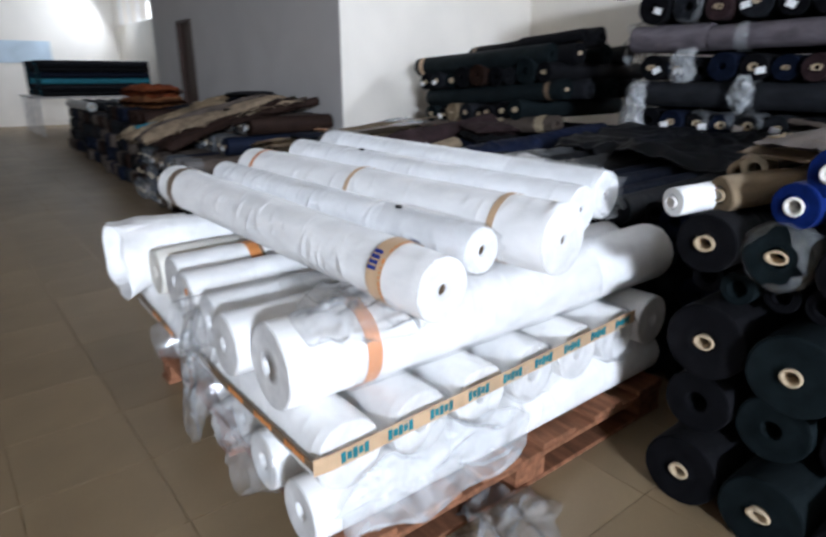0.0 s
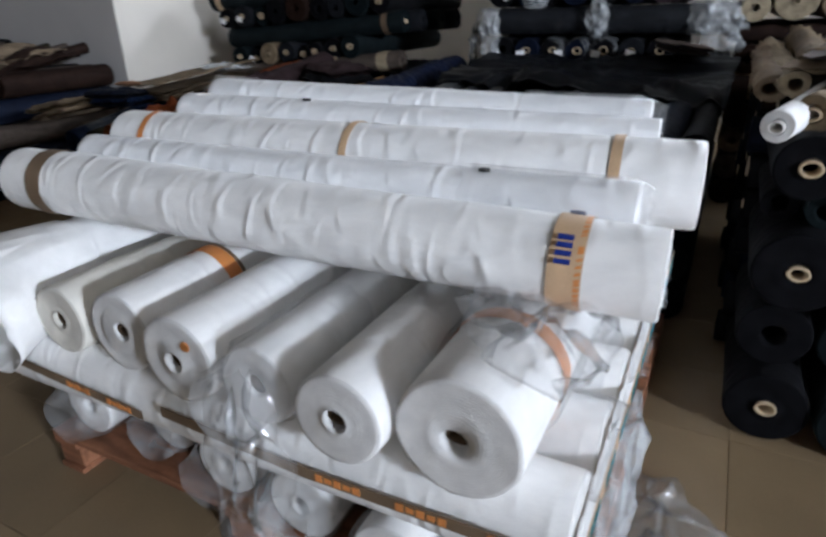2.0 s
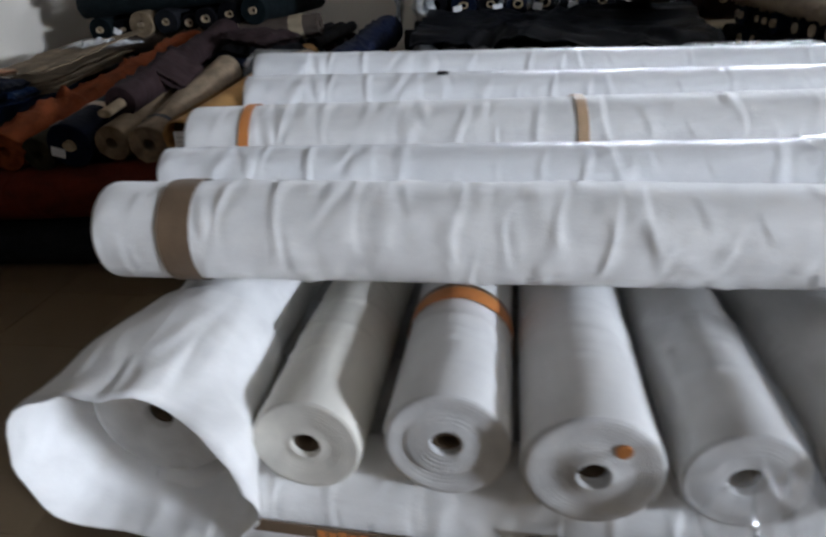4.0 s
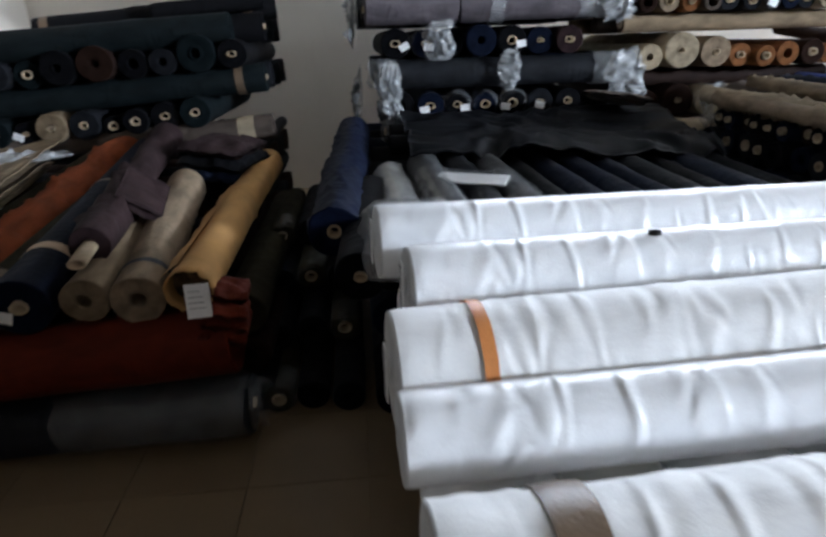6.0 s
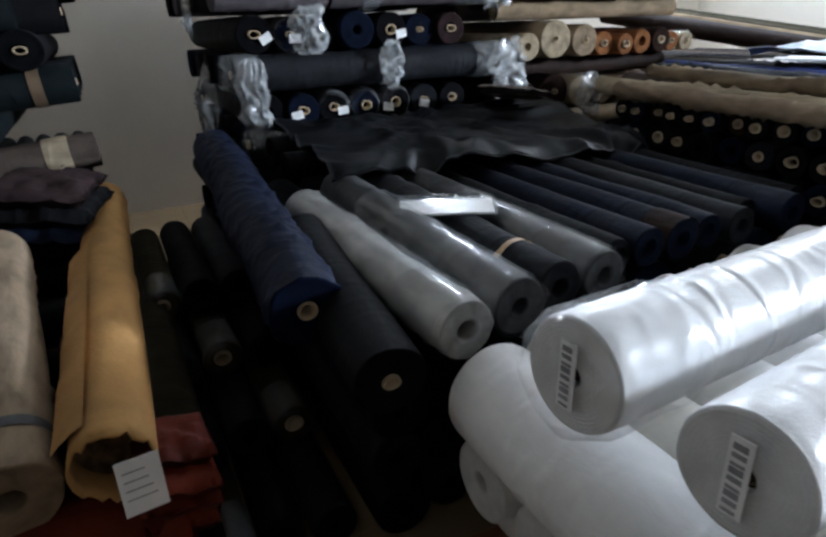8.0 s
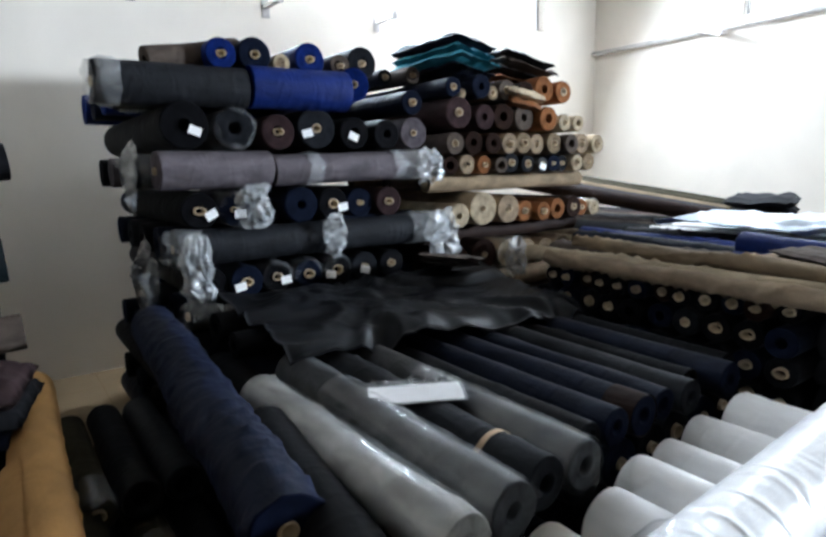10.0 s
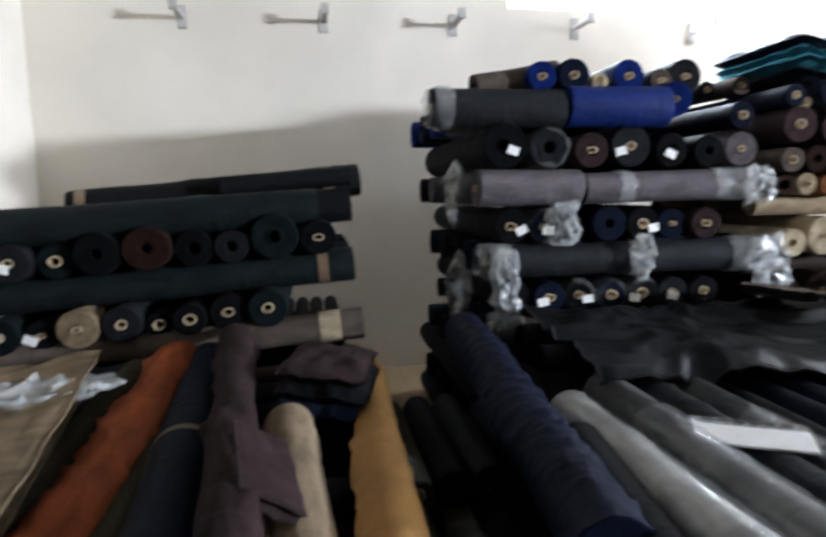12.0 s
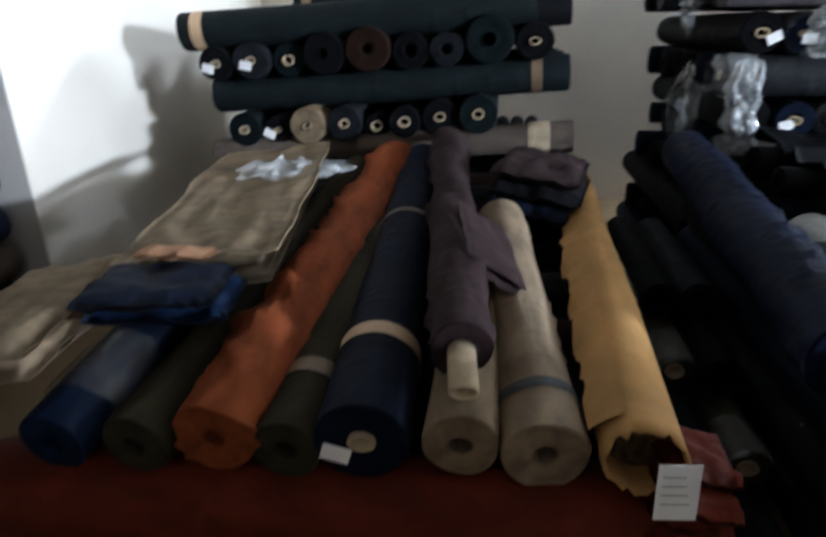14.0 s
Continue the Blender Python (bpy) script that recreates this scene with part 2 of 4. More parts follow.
def fill_start():
    global FILL
    FILL = []


def fill_end(name, label):
    """Joins the rolls made since fill_start, the hidden or far ones of a pile, into one object."""
    global FILL
    verts, faces, index, mats, base = [], [], [], [], 0
    for v, f, ix, colour in FILL:
        for m in (FABRIC[colour], EDGE[colour]):
            if m not in mats:
                mats.append(m)
        pair = (mats.index(FABRIC[colour]), mats.index(EDGE[colour]))
        verts.append(v)
        faces += [tuple(q + base for q in p) for p in f]
        index += [pair[k] for k in ix]
        base += len(v)
    FILL = None
    ob = link_mesh(name, np.concatenate(verts), faces, mats, index=index)
    return tagged(ob, label, "fabric rolls", kind="stuff")


def fabric_roll(p0, p1, r, colour, label, group="", core="ring", tag=False, bands=(), wrap=(), flat=1.0, amp=0.004, creases=4,
                name="fabric_roll", sag=0.0, seg=26, steps=22, tele=0.006, core_r=0.026, category="fabric roll", ends=(1, 1)):
    """A bolt of cloth wound on a tube from p0 to p1. bands: (place 0..1, width, material). wrap: (from, to, material)."""
    SERIAL[0] += 1
    rng = random.Random(SERIAL[0] * 7 + 3)
    length = (Vector(p1) - Vector(p0)).length
    cr = min(core_r, r * 0.5)
    fr = [cr / r, cr / r * 1.12, 0.5, 0.62, 0.78, 0.9, 0.965]
    prof = [(0.25, 0.9 * cr), (0.012, 0.95 * cr)]
    prof += [(rng.uniform(-tele, tele) * (1 - f), f * r) for f in fr]
    prof += [(0.004, 0.985 * r), (0.014, r)]
    nb = steps
    inner = [(0.014 + (length - 0.028) * (i + 1) / nb, r) for i in range(nb - 1)]
    tail = [(length - x, q) for x, q in reversed(prof)]
    rows_ = prof + inner + tail
    xs, rs = np.array([p[0] for p in rows_])[:, None], np.array([p[1] for p in rows_])[:, None]
    a = np.linspace(0, 2 * math.pi, seg, endpoint=False)[None, :]
    x, rad = xs + 0 * a, rs + 0 * a
    lump = ripple(rng, x, a + 0 * x, amp, creases) * np.clip(rad / r, 0, 1) ** 3
    rad = rad + lump
    spiral = 1 + 0.012 * (a / (2 * math.pi))
    rad = rad * np.where(rs > 0.5 * r, spiral, 1.0)
    y, z = rad * np.cos(a), rad * np.sin(a) * flat
    z = z - sag * np.sin(np.pi * x / length)
    verts = np.stack([x, y, z], -1).reshape(-1, 3)
    n = len(rows_)
    faces = [f[::-1] for f in grid_faces(n, seg)]
    faces.append(tuple(range(seg)))
    faces.append(tuple(range((n - 1) * seg, n * seg))[::-1])
    cap = len(prof) - 2
    m = axis_pose(p0, p1)
    if FILL is not None:
        index = [1 if (i < cap or i >= n - 1 - cap) else 0 for i in range(n - 1) for _ in range(seg)] + [1, 1]
        FILL.append((np.array([m @ Vector(q) for q in verts]), faces, index, colour))
        return None
    side = faces[cap * seg:(n - 1 - cap) * seg]
    ob = link_mesh(name, verts[cap * seg:(n - cap) * seg], [tuple(q - cap * seg for q in f) for f in side], (FABRIC[colour],))
    ob.matrix_basis = m
    tagged(ob, label, category, group)
    near_end = [tuple(q for q in f) for f in faces[:cap * seg]] + [faces[-2]]
    far_end = [tuple(q - (n - 1 - cap) * seg for q in f) for f in faces[(n - 1 - cap) * seg:(n - 1) * seg]] + [tuple(q - (n - 1 - cap) * seg for q in faces[-1])]
    link_mesh("wound_end", verts[:(cap + 1) * seg], near_end, (EDGE[colour],), ob)
    link_mesh("wound_end", verts[(n - 1 - cap) * seg:], far_end, (EDGE[colour],), ob)
    ov = rng.uniform(0.55, 1.0)
    for e in (0, 1):
        if not ends[e] or core == "none":
            continue
        # sunken deep tubes take the darkened card so that the hole reads as shaded
        mat = CARD_WHITE if core == "white" else CARD_SHADED if core == "deep" else CARD
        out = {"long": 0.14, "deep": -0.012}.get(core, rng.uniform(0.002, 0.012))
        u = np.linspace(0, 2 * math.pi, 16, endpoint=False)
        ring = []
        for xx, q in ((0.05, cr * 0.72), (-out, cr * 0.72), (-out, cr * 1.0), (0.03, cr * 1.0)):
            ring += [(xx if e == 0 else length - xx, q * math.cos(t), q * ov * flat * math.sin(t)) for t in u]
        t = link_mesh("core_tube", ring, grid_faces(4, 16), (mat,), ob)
        t["label"] = "cardboard core tube"
    for at, width, mat in bands:
        i0 = at * length
        sx = np.linspace(i0, i0 + width, 4)[:, None]
        lo, hi = len(prof) - 1, n - len(prof) + 1
        base = np.array([[np.interp(q, xs[lo:hi, 0], rad[lo:hi, j]) for j in range(seg)] for q in sx[:, 0]])
        rr = base + 0.0035
        v = np.stack([sx + 0 * a, rr * np.cos(a), rr * np.sin(a) * flat - sag * np.sin(np.pi * sx / length)], -1).reshape(-1, 3)
        t = link_mesh("tape_band", v, [f[::-1] for f in grid_faces(4, seg)], (mat,), ob)
        t["label"] = "printed packing tape wound round the roll"
    for w0, w1, mat in wrap:
        sx = np.linspace(w0, w1, max(6, int(abs(w1 - w0) / 0.035)))[:, None]
        rough = np.array([[noise.noise(Vector((q * 17, math.cos(t) * 2.2, math.sin(t) * 2.2 + SERIAL[0]))) for t in a[0]] for q in sx[:, 0]])
        rr = r * 1.03 + 0.006 + 0.012 * np.abs(rough) * (r / 0.1)
        rr = np.where(sx < 0, rr * (0.75 + 0.3 * rough), rr)
        rr = np.where(sx > length, rr * (0.75 + 0.3 * rough), rr)
        v = np.stack([sx + 0 * a + 0.02 * rough, rr * np.cos(a), rr * np.sin(a) * flat - sag * np.sin(np.pi * np.clip(sx, 0, length) / length)], -1).reshape(-1, 3)
        t = link_mesh("plastic_wrap", v, [f[::-1] for f in grid_faces(len(sx), seg)], (mat,), ob)
        t["label"] = "crumpled clear plastic film"
    if tag:
        side = rng.uniform(-0.6, 0.6)
        bm = bmesh.new()
        box(bm, (-0.012, side * r - 0.03, -0.25 * r - 0.02), (-0.010, side * r + 0.03, -0.25 * r + 0.022))
        bmesh.ops.rotate(bm, verts=bm.verts, cent=(0, side * r, 0), matrix=Matrix.Rotation(rng.uniform(-0.5, 0.5), 3, "X"))
        part("paper_tag", bm, PAPER, ob, "small white paper label")
    return ob


def cloth_sheet(name, label, colour, place, u, v, height, nu=40, nv=30, thick=0.006, category="cloth", mat=None, group=""):
    """A limp piece of cloth over u by v metres about place (a pose); height(s, t) gives its folds, s and t from 0 to 1."""
    top = []
    for i in range(nu):
        for j in range(nv):
            s, t = i / (nu - 1), j / (nv - 1)
            dx, dy, dz = height(s, t)
            top.append(((s - 0.5) * u + dx, (t - 0.5) * v + dy, dz))
    n = len(top)
    verts = top + [(x, y, z - thick) for x, y, z in top]
    faces = [f[::-1] for f in grid_faces(nu, nv, False)]
    faces += [tuple(q + n for q in f[::-1]) for f in faces]
    rim = [i * nv for i in range(nu)] + [(nu - 1) * nv + j for j in range(1, nv)]
    rim += [i * nv + nv - 1 for i in range(nu - 2, -1, -1)] + [j for j in range(nv - 2, 0, -1)]
    for k in range(len(rim)):
        p, q = rim[k], rim[(k + 1) % len(rim)]
        faces.append((p, q, q + n, p + n))
    ob = link_mesh(name, verts, faces, (mat or FABRIC[colour],))
    ob.matrix_basis = place
    return tagged(ob, label, category, group)


def structure(name, bm, mat, label=""):
    return tagged(part(name, bm, mat, None, label), kind="structure")


# ---- the hall ----
H = 3.55
XE2 = 9.3
YF = 4.65
XE, XW, YS, YN, YG, XA, XB = 3.2, -19.0, -7.6, 6.4, 3.5, -5.6, -11.85
structure("floor", boxes(((XW - 0.3, YS - 0.3, -0.2), (XE2 + 0.3, YN + 0.3, -0.004))), GROUT)
structure("ceiling", boxes(((XW - 0.3, YS - 0.3, H), (XE + 0.25, YN + 0.3, H + 0.2)), ((XE + 0.25, YS - 0.3, H), (XE2 + 0.3, 2.2, H + 0.2))), CEILING)
# north wall of the bay with a strip window under the ceiling
structure("wall_north", boxes(((XA, YN, 0), (XE, YN + 0.25, 3.07)), ((XA, YN, 3.07), (-1.80, YN + 0.25, H)),
                              ((2.27, YN, 3.07), (XE, YN + 0.25, H))), PLASTER)
structure("wall_bay", boxes(((XA - 0.2, YG + 0.003, 0), (XA, YN + 0.25, H))), PLASTER)
structure("wall_grey", boxes(((XB, YG, 0), (-10.6, YG + 0.2, H)), ((-9.9, YG, 0), (XA - 0.003, YG + 0.2, H)),
                             ((-10.6, YG, 2.12), (-9.9, YG + 0.2, H))), SHADED_WALL)
structure("wall_far_bay", boxes(((XB - 0.003, YG + 0.003, 0), (XB + 0.2, YN, H))), PLASTER)
structure("wall_far_north", boxes(((XW, YF, 0), (XB, YF + 0.25, 2.55)), ((-15.5, YF, 2.55), (XB, YF + 0.25, H)),
                                  ((XW, YF, 2.55), (-18.9, YF + 0.25, H))), PLASTER)
structure("wall_west", boxes(((XW - 0.25, YS, 0), (XW, YN + 0.25, H))), PLASTER)
# unseen south wall, kept dark to cut the fill light
structure("wall_south", boxes(((XW, YS - 0.25, 0), (XE2, YS, H))), DIM_WALL)
structure("wall_east", boxes(((XE, 2.0, 0), (XE + 0.25, YN + 0.25, 2.98)), ((XE, 2.0, 2.98), (XE + 0.25, 3.3, H)), ((XE, 4.6, 2.98), (XE + 0.25, YN + 0.25, H))), PLASTER)
# unseen east stretch of the hall, added to set the daylight farther back
structure("wall_return", boxes(((XE + 0.25, 2.0, 0), (XE2, 2.2, H))), DIM_WALL)
structure("wall_hall_east", boxes(((XE2, YS, 0), (XE2 + 0.25, 2.2, 2.2)), ((XE2, YS, 2.2), (XE2 + 0.25, -5.1, H)), ((XE2, -2.3, 2.2), (XE2 + 0.25, 2.2, H)),
                                  ((XE2, -5.1, 3.3), (XE2 + 0.25, -2.3, H))), PLASTER)


def window(name, lo, hi, axis, bars):
    """A steel window in an opening: frame bars and glass; axis 0 or 1 is the way it runs."""
    e = tagged(new(name), "white-painted steel window with bright daylight behind", "window", kind="structure")
    t = 0.035
    spans = [((lo[axis], lo[2]), (hi[axis], lo[2] + t)), ((lo[axis], hi[2] - t), (hi[axis], hi[2])),
             ((lo[axis], lo[2] + t), (lo[axis] + t, hi[2] - t)), ((hi[axis] - t, lo[2] + t), (hi[axis], hi[2] - t))]
    for i in range(1, bars):
        c = lo[axis] + (hi[axis] - lo[axis]) * i / bars
        spans.append(((c - t / 2, lo[2] + t), (c + t / 2, hi[2] - t)))
    o = 1 - axis
    for (a0, z0), (a1, z1) in spans:
        p, q = [0, 0, z0], [0, 0, z1]
        p[axis], q[axis], p[o], q[o] = a0, a1, lo[o], hi[o]
        part("window_frame", boxes((p, q), bevel=0.004), FRAME_WHITE, e)
    return e


window("window_1", (-1.80, YN + 0.10, 3.07), (2.27, YN + 0.14, H), 0, 1)
window("window_2", (XE2 + 0.10, -5.1, 2.2), (XE2 + 0.14, -2.3, 3.3), 1, 4)
window("window_3", (XE + 0.10, 3.3, 2.98), (XE + 0.14, 4.6, H), 1, 2)
window("window_4", (-18.9, YF + 0.10, 2.55), (-15.5, YF + 0.14, H), 0, 4)
structure("wall_panel", boxes(((XW, 0.4, 1.58), (XW + 0.03, 2.95, 2.12)), bevel=0.004), PANEL)
door = tagged(new("door_1"), "dark brown wooden door in the grey wall", "door", kind="structure")
part("door_leaf", boxes(((-10.55, YG + 0.05, 0.0), (-9.95, YG + 0.09, 2.07))), DOOR_WOOD, door)
part("door_frame", boxes(((-10.6, YG - 0.01, 0), (-10.55, YG + 0.15, 2.12)), ((-9.95, YG - 0.01, 0), (-9.9, YG + 0.15, 2.12)),
                         ((-10.55, YG - 0.01, 2.07), (-9.95, YG + 0.15, 2.12))), DOOR_WOOD, door)


def sky_backdrop(lo, hi):
    """Plain bright overcast sky outside a window."""
    m = bpy.data.materials.new("overcast_sky")
    m.use_nodes = True
    e = m.node_tree.nodes.new("ShaderNodeEmission")
    e.inputs["Color"].default_value, e.inputs["Strength"].default_value = (0.93, 0.97, 1.0, 1), 4.0
    m.node_tree.links.new(e.outputs["Emission"], m.node_tree.nodes["Material Output"].inputs["Surface"])
    tagged(part("backdrop", boxes((lo, hi)), m), kind="structure")


sky_backdrop((12.0, 0.0, 0.0), (12.1, 9.0, 9.0))
sky_backdrop((-7.0, 9.0, 0.0), (9.0, 9.1, 9.0))
sky_backdrop((-22.0, 9.0, 0.0), (-9.0, 9.1, 9.0))

# ---- white pallet ----
WHITE = "white cotton fabric roll stacked on the wooden pallet"
PG = "white rolls on the pallet"
pallet = tagged(new("wooden_pallet"), "worn reddish wooden pallet on the tiled floor under white rolls", "pallet")
for y in (0.62, 0.86, 1.12, 1.40, 1.68, 1.96):
    part("deck_board", boxes(((-2.60, y, 0.112), (-1.06, y + 0.17, 0.134)), bevel=0.003), PALLET_WOOD, pallet)
for x in (-2.60, -1.93, -1.16):
    part("stringer_board", boxes(((x, 0.62, 0.09), (x + 0.1, 2.13, 0.1115)), bevel=0.003), PALLET_WOOD, pallet)
    for y in (0.63, 1.27, 1.98):
        part("block", boxes(((x, y, 0.019), (x + 0.1, y + 0.14, 0.0895)), bevel=0.004), PALLET_WOOD, pallet)
    part("bottom_board", boxes(((x, 0.62, 0), (x + 0.1, 2.13, 0.0185)), bevel=0.003), PALLET_WOOD, pallet)
LAYER2 = ((-2.58, 0.605, 0.118, 0.60, 2.08), (-2.335, 0.575, 0.088, 0.585, 2.18), (-2.115, 0.592, 0.097, 0.585, 2.16),
          (-1.905, 0.59, 0.100, 0.555, 2.22), (-1.70, 0.585, 0.086, 0.56, 2.25), (-1.49, 0.595, 0.091, 0.525, 2.27),
          (-1.275, 0.605, 0.115, 0.555, 2.24))
for i, (x, z, r, y0, y1) in enumerate(LAYER2):
    ob = fabric_roll((x, y0, z), (x + 0.02, y1, z), r, "ivory" if i == 1 else "white", WHITE, PG, amp=0.004, seg=34, steps=44, creases=12,
                     bands=(((0.17, 0.045, TAPE_ORANGE), (0.199, 0.012, TAPE_BROWN)) if i == 2 else ((0.13, 0.045, TAPE_ORANGE),) if i == 6 else ()),
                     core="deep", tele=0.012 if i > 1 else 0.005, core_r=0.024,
                     wrap=((-0.10, 0.30, FILM),) if i == 4 else ((0.18, 1.2, FILM),) if i == 6 else ())
dot = bmesh.new()
bmesh.ops.create_cone(dot, cap_ends=True, segments=12, radius1=0.012, radius2=0.011, depth=0.003, matrix=pose(-1.868, 0.552, 0.634, 90, 0, 0))
tagged(part("sticker", dot, TAPE_ORANGE), "small round orange sticker on a white roll end", "sticker")
for i, (ya, yb, za, zb, r, xa, xb) in enumerate(((0.825, 0.905, 0.835, 0.802, 0.086, -2.72, -1.02), (1.055, 1.115, 0.85, 0.845, 0.066, -2.735, -1.10),
                                                (1.205, 1.328, 0.865, 0.86, 0.102, -2.735, -0.995), (1.43, 1.575, 0.92, 0.89, 0.078, -2.69, -1.12),
                                                (1.64, 1.765, 0.945, 0.91, 0.082, -2.74, -1.165))):
    bands = (((0.068, 0.055, TAPE_BROWN), (0.885, 0.062, TAPE_TAN), (0.914, 0.010, TAPE_ORANGE)) if i == 0 else
             ((0.072, 0.022, TAPE_ORANGE), (0.485, 0.022, TAPE_TAN), (0.885, 0.025, TAPE_TAN)) if i == 2 else ())
    ob = fabric_roll((xa, ya, za), (xb, yb, zb), r, "glossy_white" if i in (1, 3, 4) else "white", "white cotton fabric roll laid across the white stack" if i == 0 else WHITE, PG,
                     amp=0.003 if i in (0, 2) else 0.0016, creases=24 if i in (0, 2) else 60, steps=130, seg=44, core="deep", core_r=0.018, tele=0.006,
                     wrap=((-0.03, 0.16, FILM), (1.2, 1.62, FILM)) if i == 4 else ((1.25, 1.66, FILM),) if i == 1 else (), bands=bands)
    if i in (1, 3):
        q = np.linspace(0, 6.283, 15)[:14]
        mark = [(1.30 - 0.4 * (i - 1) + s * math.cos(e), 0.25 * r + s * 0.7 * math.sin(e), h) for h in (r * 1.0, r + 0.007) for s in (0.0145, 0.0125) for e in q]
        mark = [(a_, b_ - 0.5 * r, c_ * 0.985) for a_, b_, c_ in mark]
        link_mesh("ink_mark", mark, grid_faces(4, 14) + [(k, (k + 1) % 14, (k + 1) % 14 + 42, k + 42) for k in range(14)], (INK_BLACK,), ob)
    if i > 1:
        part("paper_label", boxes(((-0.012, -0.013, -0.046), (-0.009, 0.013, 0.052))), PAPER, ob, "small white label")
        for k in range(9):
            part("print_bar", boxes(((-0.0135, -0.008, -0.042 + 0.010 * k), (-0.0125, 0.008, -0.038 + 0.010 * k + 0.002 * (k % 3)))), INK_GREY, ob)
    if i == 0:
        # printing on the tape: unreadable bars
        for a0 in (0.50, 0.66, 0.82, 0.98, 1.14, 2.25, 2.41, 2.57, 2.73):
            u = np.linspace(a0, a0 + 0.10, 8)
            ring = [(x, 0.0965 * math.cos(t), 0.0965 * math.sin(t)) for x in (1.518, 1.546) for t in u]
            ring += [(x, 0.0925 * math.cos(t), 0.0925 * math.sin(t)) for x in (1.518, 1.546) for t in u]
            t = link_mesh("tape_print", ring, grid_faces(2, 8, False) + [tuple(q + 16 for q in f) for f in grid_faces(2, 8, False)], (INK_BLUE,), ob)
for i in range(7):
    fabric_roll((-2.62, 0.665 + i * 0.228, 0.405), (-1.085, 0.665 + i * 0.228, 0.405), 0.096, "white", WHITE, PG, core="none",
                wrap=((1.18, 1.57, FILM),) if i % 2 else (), seg=30, steps=30, creases=8)
for i, (y, z) in enumerate(((0.66, 0.24), (0.72, 0.225), (0.66, 0.222), (0.63, 0.225), (0.58, 0.23), (0.56, 0.228))):
    fabric_roll((-2.45 + i * 0.255, y, z), (-2.45 + i * 0.255, 2.13, 0.228), 0.088, "white", WHITE, PG, core="none",
                wrap=((-0.08, 0.25, FILM_MILKY if i % 2 else FILM),) if i < 5 else (), seg=30, creases=8)


def open_sleeve():
    """Loose end of a white sleeve gaping past a roll, torn to a hanging point on one side."""
    n, k, verts = 14, 48, []
    for i in range(n):
        q = i / (n - 1)
        for j in range(k):
            a = 2 * math.pi * j / k
            torn = max(0.0, math.cos(a + 0.62)) ** 10
            wob = noise.noise(Vector((math.cos(a) * 2, math.sin(a) * 2, q * 3)))
            r = 0.124 + q * (0.022 + 0.03 * max(0.0, -math.cos(a)) + 0.022 * wob) + q * q * 0.05 * torn
            y = 0.80 - 0.30 * q + 0.02 * q * noise.noise(Vector((a * 1.5, 4, 1)))
            verts.append((-2.58 + r * math.cos(a) * 1.12, y, 0.607 + r * math.sin(a) * (0.92 if math.sin(a) < 0 else 1.0) - 0.03 * q * q))
    m = len(verts)
    verts += [(x + (-2.58 - x) * 0.02, y + 0.002, z + (0.607 - z) * 0.02) for x, y, z in verts]
    f = grid_faces(n, k)
    rim = [((n - 1) * k + j, (n - 1) * k + (j + 1) % k, (n - 1) * k + (j + 1) % k + m, (n - 1) * k + j + m) for j in range(k)]
    ob = link_mesh("cloth_sleeve", verts, f + [tuple(p + m for p in q[::-1]) for q in f] + rim, (FABRIC["white"],))
    tagged(ob, "torn white sleeve gaping at the end of a roll", "sleeve")


open_sleeve()


def tape_strip(name, pts, width, mat, label, prints=0, ink=None):
    """Packing tape stretched along pts, standing on edge: a thin strip with bars of print."""
    top = tagged(new(name), label, "packing tape")
    pts = [Vector(p) for p in pts]
    verts, side = [], []
    for k, p in enumerate(pts):
        d = (pts[min(k + 1, len(pts) - 1)] - pts[max(k - 1, 0)]).normalized()
        n = d.cross(Vector((0, 0, 1))).normalized()
        side.append(n)
        verts += [p + Vector((0, 0, width / 2)) + n * 0.001, p - Vector((0, 0, width / 2)) + n * 0.001,
                  p - Vector((0, 0, width / 2)) - n * 0.001, p + Vector((0, 0, width / 2)) - n * 0.001]
    link_mesh("strip", verts, grid_faces(len(pts), 4), (mat,), top, smooth=False)
    if prints:
        a, b = pts[-2], pts[-1]
        n = side[-1]
        for k in range(prints):
            for w in range(5):
                c0 = a.lerp(b, (k + 0.18 + w * 0.12) / prints)
                c1 = a.lerp(b, (k + 0.27 + w * 0.12) / prints)
                h0 = width * (0.22 if w % 2 else 0.32)
                v = [c + n * o + Vector((0, 0, h)) for o in (0.0012, 0.003) for c, h in ((c0, -h0), (c1, -h0), (c1, h0), (c0, h0))]
                link_mesh("print_bar", v, [(0, 1, 2, 3), (7, 6, 5, 4), (0, 4, 5, 1), (1, 5, 6, 2), (2, 6, 7, 3), (3, 7, 4, 0)], (ink,), top, smooth=False)
    return top


tape_strip("tape_strap", ((-2.64, 0.562, 0.430), (-2.35, 0.556, 0.418), (-2.06, 0.555, 0.402)), 0.024, TAPE_BROWN,
           "brown packing tape strap round the white rolls", 2, TAPE_ORANGE)
tape_strip("tape_strap", ((-1.99, 0.555, 0.436), (-1.6, 0.552, 0.418), (-1.07, 0.555, 0.425)), 0.026, TAPE_BROWN,
           "brown packing tape strap round the white rolls", 3, TAPE_ORANGE)
